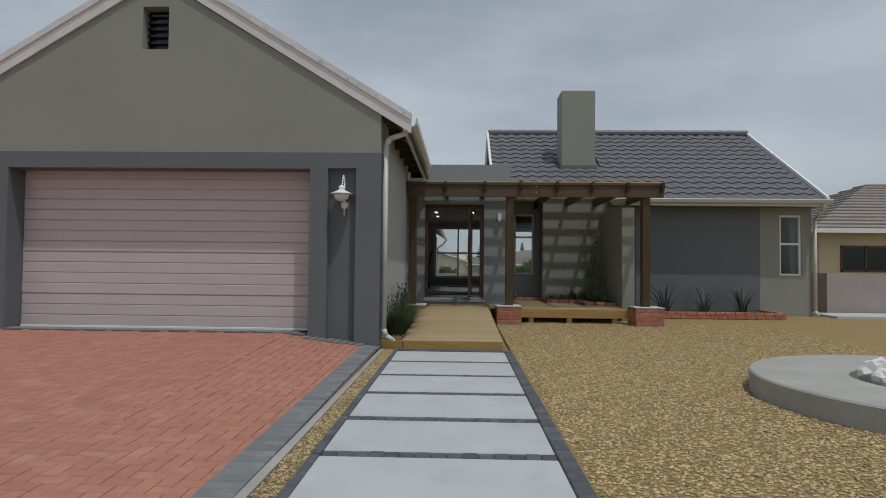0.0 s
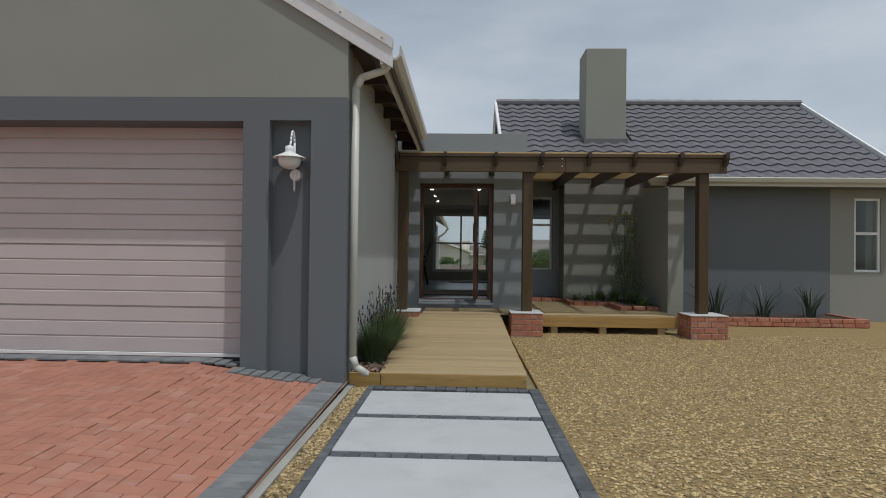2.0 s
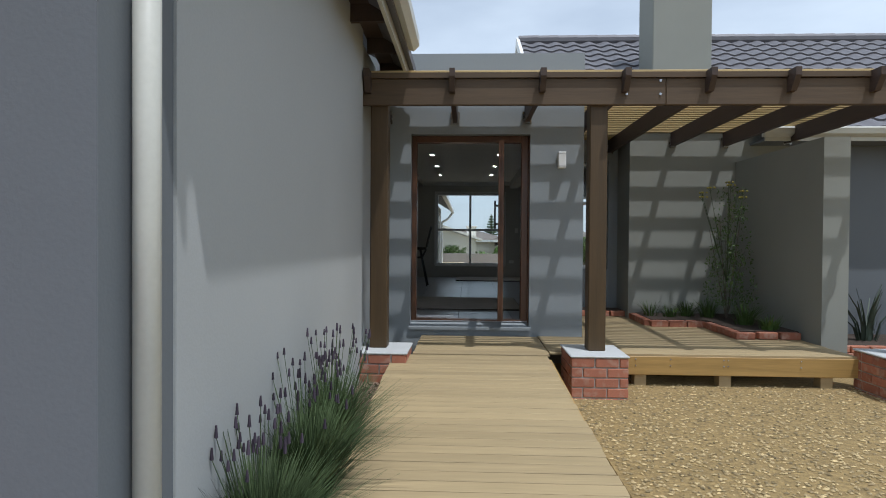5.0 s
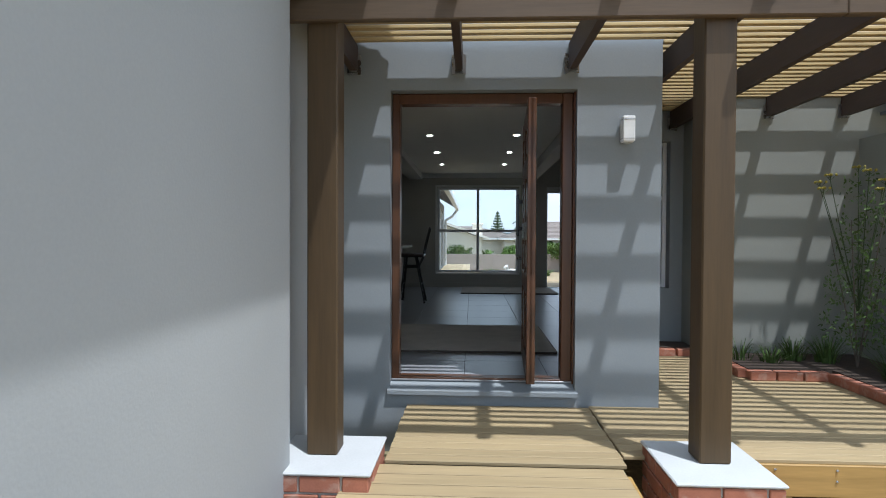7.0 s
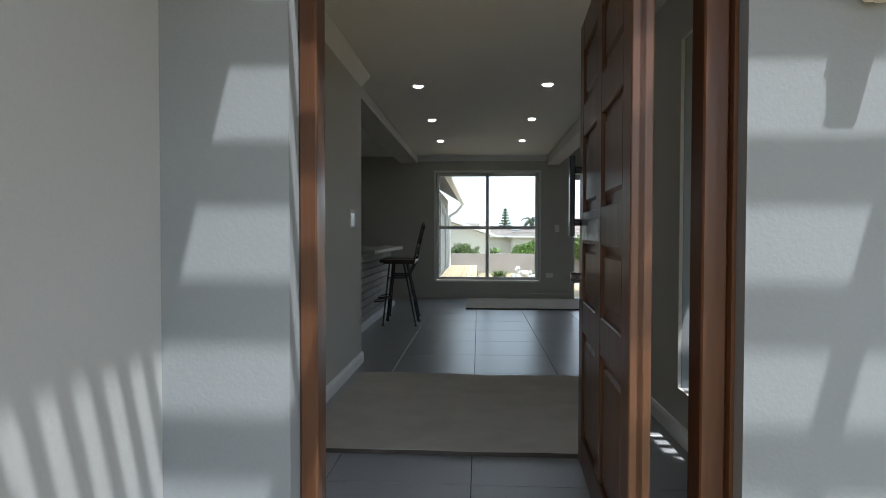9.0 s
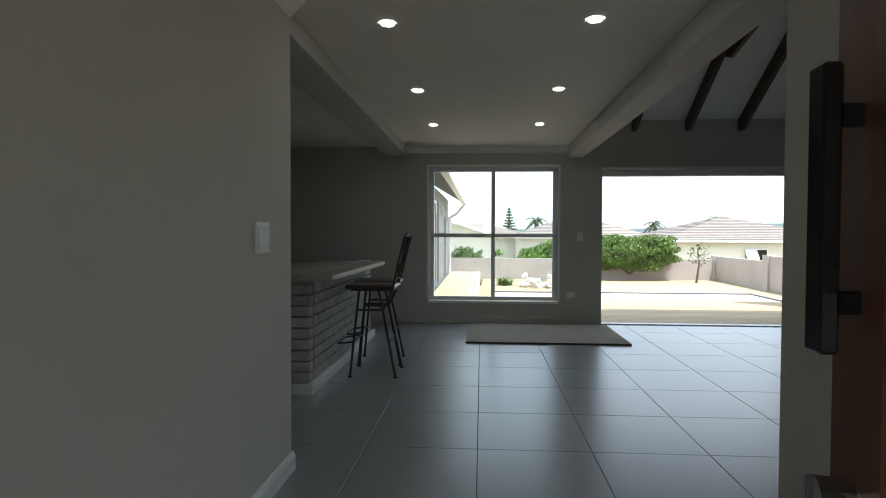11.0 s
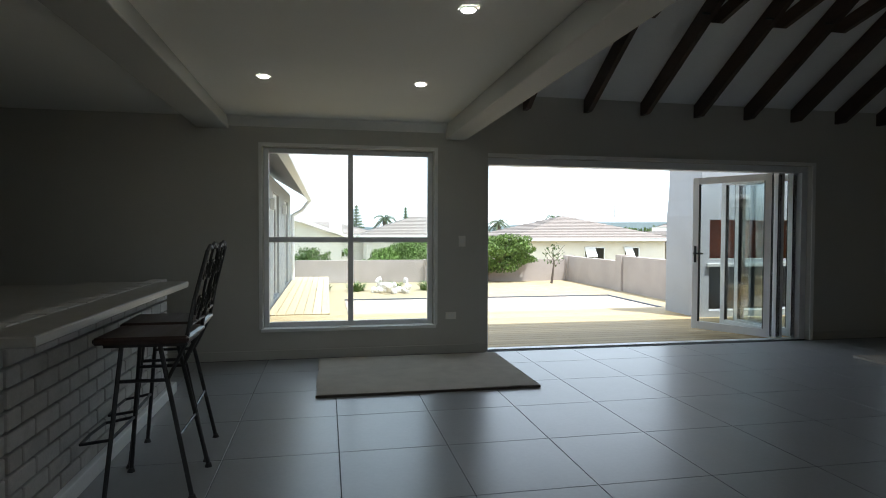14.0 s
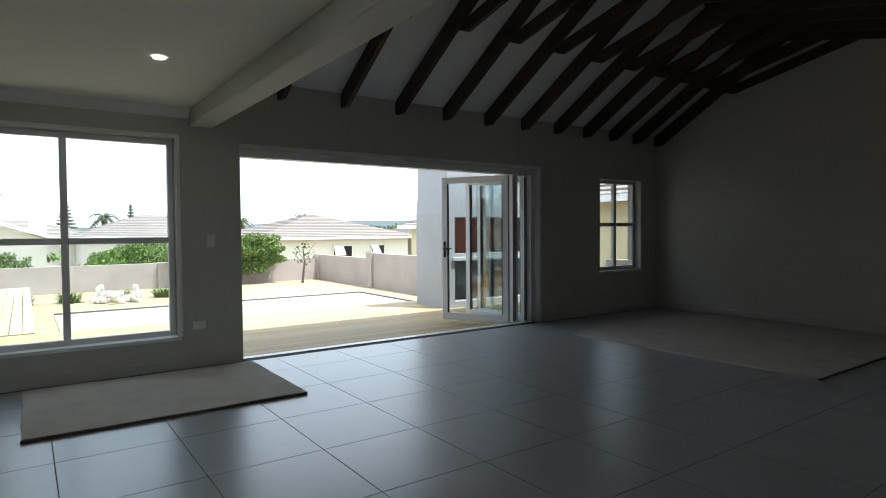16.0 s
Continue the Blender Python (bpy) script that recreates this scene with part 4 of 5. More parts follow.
part("foot_rest", chain([(SX - 0.155, SYY - 0.18, fr_z), (SX - 0.29, SYY - 0.16, fr_z - 0.02), (SX - 0.3, SYY, fr_z - 0.02), (SX - 0.29, SYY + 0.16, fr_z - 0.02), (SX - 0.155, SYY + 0.18, fr_z), (SX - 0.155, SYY - 0.18, fr_z)], 0.008, 6), M_IRON, st)
part("stretcher", rod(bmesh.new(), (SX + 0.15, SYY - 0.18, fr_z), (SX + 0.15, SYY + 0.18, fr_z), 0.007, n=6), M_IRON, st)
for sy in (-1, 1):
    part("stretcher", rod(bmesh.new(), (SX - 0.125, SYY + sy * 0.16, S0 + 0.57), (SX + 0.095, SYY + sy * 0.16, S0 + 0.57), 0.009, n=6), M_IRON, st)
    part("brace", rod(bmesh.new(), (SX + 0.095, SYY + sy * 0.16, S0 + 0.57), (SX + 0.18, SYY + sy * 0.165, S0 + 0.745), 0.009, n=6), M_IRON, st)
part("seat_frame", boxes((SX - 0.18, SX + 0.18, SYY - 0.18, SYY + 0.18, S0 + 0.735, S0 + 0.75)), M_IRON, st)
part("seat", boxes((SX - 0.225, SX + 0.2, SYY - 0.2, SYY + 0.2, S0 + 0.75, S0 + 0.785), bevel=0.012), M_SEAT, st, "dark varnished wooden seat")
bx0, bx1 = SX + 0.18, SX + 0.28
for sy in (-1, 1):
    part("back_post", chain([(bx0, SYY + sy * 0.17, S0 + 0.74), (bx0 + 0.04, SYY + sy * 0.165, S0 + 0.95), (bx1, SYY + sy * 0.15, S0 + 1.19)], 0.01, 6), M_IRON, st)


def on_back(u, h):
    return (bx0 + 0.1 * (h / 0.45), SYY + u, S0 + 0.75 + h)


part("back_rail", chain([on_back(u, h) for u, h in ((-0.15, 0.43), (-0.1, 0.465), (-0.05, 0.45), (0, 0.475), (0.05, 0.45), (0.1, 0.465), (0.15, 0.43))], 0.009, 6), M_IRON, st)
part("back_rail", chain([on_back(u, 0.08) for u in (-0.165, 0, 0.165)], 0.008, 6), M_IRON, st)
for sy in (-1, 1):
    pts = [on_back(sy * (0.075 + 0.05 * math.cos(a) * (1 - a / 9)), 0.33 + 0.07 * math.sin(a) * (1 - a / 9)) for a in [i * 0.55 for i in range(13)]]
    part("scroll", chain(pts, 0.006, 5), M_IRON, st)
    pts = [on_back(sy * (0.075 + 0.05 * math.cos(a) * (1 - a / 9)), 0.18 - 0.07 * math.sin(a) * (1 - a / 9)) for a in [i * 0.55 for i in range(13)]]
    part("scroll", chain(pts, 0.006, 5), M_IRON, st)
part("splat", chain([on_back(0, 0.08), on_back(0.012, 0.2), on_back(-0.012, 0.32), on_back(0, 0.47)], 0.007, 5), M_IRON, st)
copy_thing(st, pose(-0.92, 18.64, FLOOR, 0, 0, 3))

# ---------------------------------------------------------------- pergola
pg = thing("pergola", (1.7, 12.0, 0.35), "dark-stained timber pergola with yellow slatted roof", "pergola")
for x in (-0.69, 1.32, 4.11):
    part("post", boxes((x - 0.08, x + 0.08, 11.53, 11.69, 0.41, 2.88), bevel=0.008), M_POST, pg)
part("beam", boxes((-0.9, 1.9, 11.48, 11.528, 2.645, 2.885), bevel=0.006), M_BEAM, pg)
part("beam", boxes((1.902, 4.45, 11.48, 11.528, 2.645, 2.883), bevel=0.006), M_BEAM, pg)
part("beam_cap", boxes((-0.9, 4.45, 11.455, 11.54, 2.887, 2.935)), M_BEAM, pg)
RX = [-0.78, -0.016, 0.793, 1.53, 2.27, 2.985, 3.7, 4.4]
for x in RX:
    far = FY - 0.005 if x < 1.45 else (15.14 if x < 2.4 else HY - 0.005)
    if x > 3.8:
        far = HY - 0.3
    t = prism([(11.33, 2.94), (11.33, 2.87), (11.41, 2.75), (far, 2.75), (far, 2.942)], "x", x - 0.025, x + 0.025)
    part("rafter", t, M_RAFTER, pg)
    hk = boxes((x - 0.05, x - 0.027, far - 0.012, far, 2.73, 2.87), (x + 0.027, x + 0.05, far - 0.012, far, 2.73, 2.87), (x - 0.028, x + 0.028, far - 0.06, far, 2.738, 2.748))
    part("joist_hanger", hk, M_STEEL, pg, "galvanised joist hanger")
for x in (1.55, 1.85):
    for z in (2.74, 2.86):
        part("bolt", rod(bmesh.new(), (x, 11.482, z), (x, 11.47, z), 0.012), M_STEEL, pg)
i = 0
y = 11.505
while y < HY - 0.03:
    x0 = -0.85 if y < FY - 0.05 else 1.44
    x1 = 4.5 if y < HY else 2.39
    ob = part("slat", boxes((x0, x1, y, y + 0.053, 2.944, 2.967), bevel=0.003), M_SLAT, pg)
    y += 0.1185
    i += 1
while y < 15.1:
    part("slat", boxes((1.44, 2.39, y, y + 0.053, 2.944, 2.967), bevel=0.003), M_SLAT, pg)
    y += 0.1185


def brick_course_box(owner, x0, x1, y0, y1, z0, courses, ln=0.22, hz=0.073, th=0.1, joint=0.011, mat=M_BRICK, sides="fblr"):
    """Stretcher-bond bricks round the faces of a block; each brick is an object on a shared mesh."""
    cache = {}

    def put(cx, cy, z, lx, ly):
        key = (round(lx, 3), round(ly, 3))
        if key not in cache:
            cache[key] = block_mesh("brick", lx, ly, hz, mat, 0.005)
        piece("brick", cache[key], owner, Matrix.Translation((cx, cy, z)) @ Matrix.Rotation(random.uniform(-0.008, 0.008), 4, "Z"))
    for c in range(courses):
        z = z0 + c * (hz + joint) + joint / 2
        for face in sides:
            lo, hi = (x0, x1) if face in "fb" else (y0 + th + joint, y1 - th - joint)
            u = lo
            first = True
            while u < hi - 0.02:
                l = ln if not (first and c % 2) else ln / 2
                first = False
                l = min(l, hi - u)
                if hi - u - l < 0.05:
                    l = hi - u
                if face in "fb":
                    put(u + l / 2, y0 + th / 2 if face == "f" else y1 - th / 2, z, l - joint, th)
                else:
                    put(x0 + th / 2 if face == "l" else x1 - th / 2, u + l / 2, z, th, l - joint)
                u += l


def pier(x0, x1, y0, y1, label):
    p = thing("brick_pier", ((x0 + x1) / 2, (y0 + y1) / 2, 0), label, "brick pier", "piers under the pergola posts")
    part("core", boxes((x0 + 0.012, x1 - 0.012, y0 + 0.012, y1 - 0.012, -0.04, 0.394)), M_MORTAR, p)
    part("cap", boxes((x0 - 0.005, x1 + 0.005, y0 - 0.006, y1 + 0.005, 0.394, 0.411), bevel=0.006), M_CAP, p, "smooth cement cap")
    return p


# deck and ramp bases
piers = [(pier(-0.96, -0.4, 11.3, 11.84, "low red brick pier with cement cap by the wall"), (-0.96, -0.4, 11.3, 11.84)),
         (pier(1.046, 1.552, 11.285, 11.87, "red brick pier with cement cap beside the ramp"), (1.046, 1.552, 11.285, 11.87)),
         (pier(3.82, 4.4, 11.285, 11.87, "red brick pier with cement cap at the deck corner"), (3.82, 4.4, 11.285, 11.87))]

deck = thing("deck", (1.8, 12.8, 0.1), "yellow pine entrance deck with raised front edge", "deck")
part("fascia", boxes((1.58, 3.84, 11.8, 11.835, 0.14, DECK - 0.022), bevel=0.004), M_FASCIA, deck, "oiled pine fascia board")
for x, yb in ((1.7, 14.2), (2.3, 14.2), (2.9, 14.2), (3.5, 14.2), (-0.3, FY), (0.1, FY), (0.8, FY)):
    part("joist", boxes((x, x + 0.05, 11.88, yb, 0.15, DECK - 0.025)), M_FASCIA, deck)
for x in (1.75, 2.55, 3.5):
    part("support_block", boxes((x, x + 0.11, 11.83, 11.95, -0.02, 0.2)), M_DECK, deck)
for x in (1.75, 2.08, 2.58, 2.62, 3.3):
    for z in (0.23, 0.29):
        b = bmesh.new()
        bmesh.ops.create_uvsphere(b, u_segments=6, v_segments=4, radius=0.008, matrix=Matrix.Translation((x, 11.798, z)))
        part("screw", b, M_STEEL, deck)
ramp = thing("ramp", (0.2, 9.7, 0), "yellow pine boarded entrance ramp", "ramp")
part("front_board", boxes((-0.51, 0.925, 7.805, 7.84, 0.0, 0.125), bevel=0.004), M_FASCIA, ramp, "oiled pine front board")
for x in (-0.5, 0.19, 0.88):
    part("stringer", prism([(7.84, 0.0), (11.6, 0.0), (11.6, 0.31), (7.84, 0.105)], "x", x, x + 0.04), M_FASCIA, ramp)
for x in (-0.49, 0.2, 0.91):
    b = bmesh.new()
    bmesh.ops.create_uvsphere(b, u_segments=6, v_segments=4, radius=0.009, matrix=Matrix.Translation((x, 7.803, 0.085)))
    part("screw", b, M_STEEL, ramp)

# ---------------------------------------------------------------- planting beside the ramp
single("timber_edging", boxes((-0.93, -0.515, 7.81, 7.84, -0.01, 0.125), bevel=0.004), M_FASCIA, "pine edging board of the planting bed", "edging")
structure("planting_bed", boxes((-0.83, -0.505, 7.85, 11.46, -0.05, 0.1)), M_SOIL, "dark soil planting bed beside the ramp", "soil")
V, F = [], []
for i in range(900):
    cx, cy = rng.uniform(-0.8, -0.5), rng.uniform(7.9, 11.4)
    l, w, a, tl = rng.uniform(0.025, 0.06), rng.uniform(0.01, 0.025), rng.uniform(0, 6.28), rng.uniform(-0.6, 0.6, 2)
    c0 = Vector((cx, cy, 0.115 + rng.uniform(0, 0.03)))
    R = Euler((tl[0], tl[1], a)).to_matrix()
    n0 = len(V)
    for dx, dy, dz in ((-l, -w, 0), (l, -w * 0.6, 0), (l * 0.8, w, 0), (-l * 0.7, w * 0.8, 0), (-l, -w, 0.008), (l, -w * 0.6, 0.008), (l * 0.8, w, 0.008), (-l * 0.7, w * 0.8, 0.008)):
        V.append(tuple(c0 + R @ Vector((dx, dy, dz))))
    F += [(n0, n0 + 1, n0 + 2, n0 + 3), (n0 + 4, n0 + 5, n0 + 6, n0 + 7), (n0, n0 + 1, n0 + 5, n0 + 4), (n0 + 1, n0 + 2, n0 + 6, n0 + 5), (n0 + 2, n0 + 3, n0 + 7, n0 + 6), (n0 + 3, n0, n0 + 4, n0 + 7)]
tagged(new("bark_mulch", raw("bark_mulch", V, F, M_BARK)), "brown bark chip mulch in the planting bed", "mulch", kind="stuff")


def blades(n, at, spread, height, width, lean=0.5, jag=0.15):
    """Tapering bent blades that rise from one root."""
    V, F = [], []
    for i in range(n):
        a, r = rng.uniform(0, 6.28), spread * math.sqrt(rng.uniform())
        h = height * rng.uniform(0.55, 1.0)
        ln = lean * rng.uniform(0.2, 1.0) * (0.4 + r / max(spread, 1e-6))
        root = Vector((at[0] + r * 0.5 * math.cos(a), at[1] + r * 0.5 * math.sin(a), at[2]))
        out = Vector((math.cos(a), math.sin(a), 0))
        sd = Vector((-math.sin(a + jag), math.cos(a + jag), 0)) * width
        n0 = len(V)
        for k in range(4):
            f = k / 3
            c = root + out * (ln * h * f * f) + Vector((0, 0, h * f * (1 - 0.15 * ln * f)))
            w = sd * (1 - 0.75 * f)
            V += [tuple(c - w), tuple(c + w)]
        for k in range(3):
            F.append((n0 + 2 * k, n0 + 2 * k + 1, n0 + 2 * k + 3, n0 + 2 * k + 2))
    return V, F


def lavender(at, h, label):
    pl = thing("lavender_bush", at, label, "lavender", "lavender beside the ramp")
    V, F = blades(1300, (0, 0, 0), 0.22, h * 0.74, 0.0035, 0.75)
    o = new("foliage", raw("foliage", V, F, M_LAV))
    o.parent = pl
    stems, heads = bmesh.new(), bmesh.new()
    for i in range(46):
        a, r = rng.uniform(0, 6.28), rng.uniform(0.02, 0.2)
        top = Vector((r * 1.3 * math.cos(a), r * 1.3 * math.sin(a), h * rng.uniform(0.72, 1.05)))
        rod(stems, (r * 0.5 * math.cos(a), r * 0.5 * math.sin(a), h * 0.3), top, 0.0018, n=4)
        rod(heads, top, top + Vector((0, 0, rng.uniform(0.03, 0.05))), 0.008, 0.004, n=5)
    for nm, b, m in (("stems", stems, M_LAV), ("flower_heads", heads, M_FLOWER)):
        o = tagged(new(nm, mesh_of(nm, b, m)), kind="stuff")
        o.parent = pl
    return pl


lavender((-0.66, 8.32, 0.1), 0.62, "tall flowering lavender bush in the mulch bed")
lavender((-0.64, 8.92, 0.1), 0.7, "flowering lavender bush in the mulch bed")
lavender((-0.68, 9.55, 0.1), 0.74, "tall thin flowering lavender bush in the mulch bed")

# planter beds on the deck
structure("planter_soil", boxes((1.5, 2.5, 14.75, 15.1, 0.2, 0.42), (2.5, 3.85, 13.75, 14.49, 0.2, 0.42), (3.2, 3.85, 12.85, 13.75, 0.2, 0.42)), M_SOIL, "dark soil of the deck planters", "soil")
pl_edge = thing("planter_edging", (3.0, 13.5, DECK), "red brick edging round the deck planters", "brick edging")
pl_front = thing("brick_planter", (6.1, 13.9, 0), "low red brick planter along the house wall", "brick planter")
part("soil", boxes((4.4, 7.75, 13.35, HY - 0.02, 0.0, 0.16)), M_SOIL, pl_front)


def plant(name, at, n, spread, h, w, mat, label, cat, lean=0.6):
    V, F = blades(n, (0, 0, 0), spread, h, w, lean)
    p = new(name, raw(name, V, F, mat))
    p.location = at
    return tagged(p, label, cat)


for x in (5.3, 6.25, 7.15):
    plant("succulent", (x, 13.95, 0.15), 24, 0.24, 0.78, 0.02, M_SPIKE, "spiky grey-green succulent in the brick planter", "succulent", 0.8)
for x, y, h, n in ((2.62, 14.2, 0.3, 60), (2.85, 14.1, 0.22, 120), (3.1, 14.2, 0.3, 160), (3.35, 14.1, 0.35, 160), (3.5, 13.4, 0.4, 200), (3.6, 13.0, 0.25, 160), (1.7, 14.95, 0.15, 60)):
    plant("garden_plant", (x, y, 0.41), n // 2, 0.2, h * 0.75, 0.008, M_LEAF, "small leafy green plant in the deck planter", "plant", 0.9)


def leafy(n, shape, size):
    """Small leaves scattered over an uneven crown."""
    V, F = [], []
    while len(F) < n:
        p = Vector(rng.uniform(-1, 1, 3))
        d = shape(p)
        if d is None:
            continue
        s = size * rng.uniform(0.6, 1.3)
        R = Euler(rng.uniform(-1.5, 1.5, 3)).to_matrix()
        n0 = len(V)
        for q in ((-s, 0, 0), (0, -s * 0.4, 0), (s, 0, 0), (0, s * 0.4, 0)):
            V.append(tuple(d + R @ Vector(q)))
        F.append((n0, n0 + 1, n0 + 2, n0 + 3))
    return V, F


fen = thing("young_shrub", (3.5, 13.9, 0.42), "tall thin young shrub against the privacy wall", "shrub")
b = bmesh.new()
for k in range(5):
    a = k * 1.3
    rod(b, (3.5, 13.9, 0.42), (3.5 + 0.22 * math.cos(a), 13.9 + 0.2 * math.sin(a), 1.3 + 0.14 * k), 0.008, 0.003, 5)
part("branching", b, M_TRUNK, fen)
V, F = leafy(1300, lambda p: Vector((p.x * 0.3 + 0.04, p.y * 0.28, 0.95 + p.z * 0.75)) if p.x * p.x + p.y * p.y < (0.9 - 0.3 * p.z) ** 2 and noise.noise(p * 2.5) > -0.1 else None, 0.022)
o = new("crown", raw("crown", V, F, M_LEAF))
o.parent = fen
b, fl = bmesh.new(), bmesh.new()
for k in range(7):
    a = k * 2.4
    tip = Vector((3.42 + 0.26 * math.cos(a), 13.9 + 0.2 * math.sin(a), 1.95 + 0.07 * (k % 4)))
    rod(b, (3.5, 13.9, 0.9), tip, 0.006, 0.003, 5)
    for j in range(9):
        ray = Vector((0.075 * math.cos(j * 2.4) * (j / 8), 0.075 * math.sin(j * 2.4) * (j / 8), 0.05))
        rod(b, tip, tip + ray, 0.0015, n=3)
        bmesh.ops.create_icosphere(fl, subdivisions=1, radius=0.012, matrix=Matrix.Translation(tip + ray))
tagged(part("stem", b, M_LAV, fen), kind="stuff")
tagged(part("flower_head", fl, M_UMBEL, fen), "yellow flat flower heads", kind="stuff")

# ---------------------------------------------------------------- forecourt pieces
pit = thing("fire_pit", (*PIT, 0), "round concrete fire pit with a bowl of white rocks", "fire pit")
R0, R1 = 1.72, 0.86
part("ring", lathe([(R1, -0.02), (R0, -0.02), (R0, 0.19), (R0 - 0.015, 0.205), (R1 + 0.02, 0.205), (R1, 0.19), (R1, 0.0)], (*PIT, 0), 72), M_CONC, pit)
part("bowl", lathe([(0.01, 0.02), (R1 - 0.002, 0.03)], (*PIT, 0), 36), M_SOIL, pit)
rock = bmesh.new()
bmesh.ops.create_icosphere(rock, subdivisions=2, radius=0.11)
for v in rock.verts:
    v.co *= 1 + 0.45 * noise.noise(v.co * 14)
    v.co.z *= 0.75
rock_me = mesh_of("rock", rock, M_STONE)
for i in range(76):
    a, r = rng.uniform(0, 6.28), 0.74 * math.sqrt(rng.uniform())
    ob = new("rock", rock_me)
    ob.matrix_basis = pose(PIT[0] + r * math.cos(a), PIT[1] + r * math.sin(a), 0.1 + (0.1 if i > 44 else 0.0), *rng.uniform(0, 360, 3)) @ Matrix.Scale(rng.uniform(0.7, 1.25), 4)
    tagged(ob, "rough white quartz rock in the fire pit", "rock", "rocks in the fire pit")
structure("concrete_haunch", boxes((-0.825, -0.765, -6, 7.8, -0.1, 0.015)), M_CONC, "cement haunching beside the driveway", "kerb")
structure("path_base", boxes((-0.62, 1.04, -6, 7.805, -0.12, -0.03)), M_SAND, "sand bed under the path", "path")
structure("driveway", prism([(-6, -0.15), (2.0, -0.15), (2.0, -0.02), (-6, -0.02)], "x", -16, -0.82), M_SAND, "sand bed of the driveway", "driveway")
dv = []
nx, ny = 16, 14
for j in range(ny + 1):
    for i in range(nx + 1):
        x, y = -9.0 + (8.18) * i / nx, 2.0 + (GY + 0.34 - 2.0) * j / ny
        dv.append((x, y, paving_z(x, y) - 0.022))
df = [(j * (nx + 1) + i, j * (nx + 1) + i + 1, (j + 1) * (nx + 1) + i + 1, (j + 1) * (nx + 1) + i) for j in range(ny) for i in range(nx)]
drive = tagged(new("driveway_bed", raw("driveway_bed", dv, df, M_SAND)), "red brick paved driveway climbing to the garage", "driveway", kind="structure")

# ---------------------------------------------------------------- neighbours and garden walls
structure("wall_boundary_east", boxes((9.95, 10.15, 15.4, 23.5, -0.05, 1.12), (9.95, 24, 15.2, 15.4, -0.05, 1.12)), M_TAUPE, "taupe plastered boundary wall")
structure("pavement_slab", boxes((9.4, 13.5, 13.9, 15.1, -0.05, 0.09)), M_CAP, "pale concrete slab beside the boundary wall", "slab")


def hip_house(name, x0, x1, y0, y1, z0, eave, ridge, wall, label, over=0.5):
    h = thing(name, ((x0 + x1) / 2, (y0 + y1) / 2, z0), label, "house")
    part("wall", boxes((x0, x1, y0, y1, z0, eave)), wall, h)
    bm = bmesh.new()
    a, b, c, d = x0 - over, x1 + over, y0 - over, y1 + over
    m = (d - c) / 2
    pts = [bm.verts.new(p) for p in ((a, c, eave), (b, c, eave), (b, d, eave), (a, d, eave), (a + m, c + m, ridge), (b - m, c + m, ridge))]
    for f in ((0, 1, 5, 4), (1, 2, 5), (2, 3, 4, 5), (3, 0, 4), (0, 3, 2, 1)):
        bm.faces.new([pts[i] for i in f])
    rf = part("roof", bm, M_BROOF, h, "brown tiled hipped roof")
    rows = bmesh.new()
    n = int(m / 0.35)
    for k in range(n):
        f = k / n
        z = eave + (ridge - eave) * f
        bar(rows, (a + m * f, c + m * f, z + 0.02), (b - m * f, c + m * f, z + 0.02), 0.06, 0.05)
        bar(rows, (a + m * f, c + m * f, z + 0.02), (a + m * f, d - m * f, z + 0.02), 0.06, 0.05)
    part("tile_course", rows, M_BROOF, rf)
    part("fascia", boxes((a, b, c - 0.03, c, eave - 0.16, eave + 0.02), (a - 0.03, a, c, d, eave - 0.16, eave + 0.02)), M_WHITE, h)
    return h


def far_window(h, x0, x1, y, z0, z1, mat=M_DOOR, flap=False):
    w = part("window", boxes((x0, x1, y - 0.03, y, z0, z0 + 0.07), (x0, x1, y - 0.03, y, z1 - 0.07, z1), (x0, x0 + 0.07, y - 0.03, y, z0, z1), (x1 - 0.07, x1, y - 0.03, y, z0, z1),
                             ((x0 + x1) / 2 - 0.03, (x0 + x1) / 2 + 0.03, y - 0.03, y, z0, z1)), mat, h)
    part("pane", boxes((x0 + 0.07, x1 - 0.07, y - 0.012, y - 0.004, z0 + 0.07, z1 - 0.07)), M_BLACK, w)
    if flap:
        bm = boxes((x0, (x0 + x1) / 2, -0.02, 0.02, -0.75, 0))
        bm.transform(Matrix.Translation((0, y - 0.05, z1)) @ Matrix.Rotation(radians(-35), 4, "X"))
        part("sash", bm, M_WHITE, w, "open white sash")


hn = hip_house("neighbour_house", 12.6, 24, 20.0, 30, -0.05, 2.62, 4.9, M_CREAM, "cream neighbouring house with brown tiled roof")
far_window(hn, 13.3, 15.0, 20.0, 1.15, 2.05)
far_window(hn, 17.0, 18.6, 20.0, 1.15, 2.05)
hr = hip_house("rear_house", 11.5, 21.5, 50.0, 60, -1.3, 1.4, 2.95, M_NWHITE, "white rear neighbour house with hipped brown roof")
hip_house("rear_house", 22.6, 40, 51.0, 58, -1.3, 1.4, 2.3, M_NWHITE, "long low white house with brown hipped roof")
hip_house("rear_house", 3.0, 13.4, 61.5, 70, -1.3, 1.5, 3.1, M_NWHITE, "white house with brown roof behind the big bush")
far_window(hr, 15.9, 17.3, 50.0, -0.2, 0.85, M_WHITE, True)
far_window(hr, 18.6, 19.7, 50.0, -0.2, 0.85, M_WHITE, True)
part("antenna", rod(bmesh.new(), (20, 54, 2.8), (20, 54, 6.2), 0.04), M_STEEL, hr)
hs = hip_house("rear_side_house", 15.5, 24, 30.5, 40, -0.6, 2.0, 3.9, M_CREAM, "cream neighbour house beyond the boundary wall")
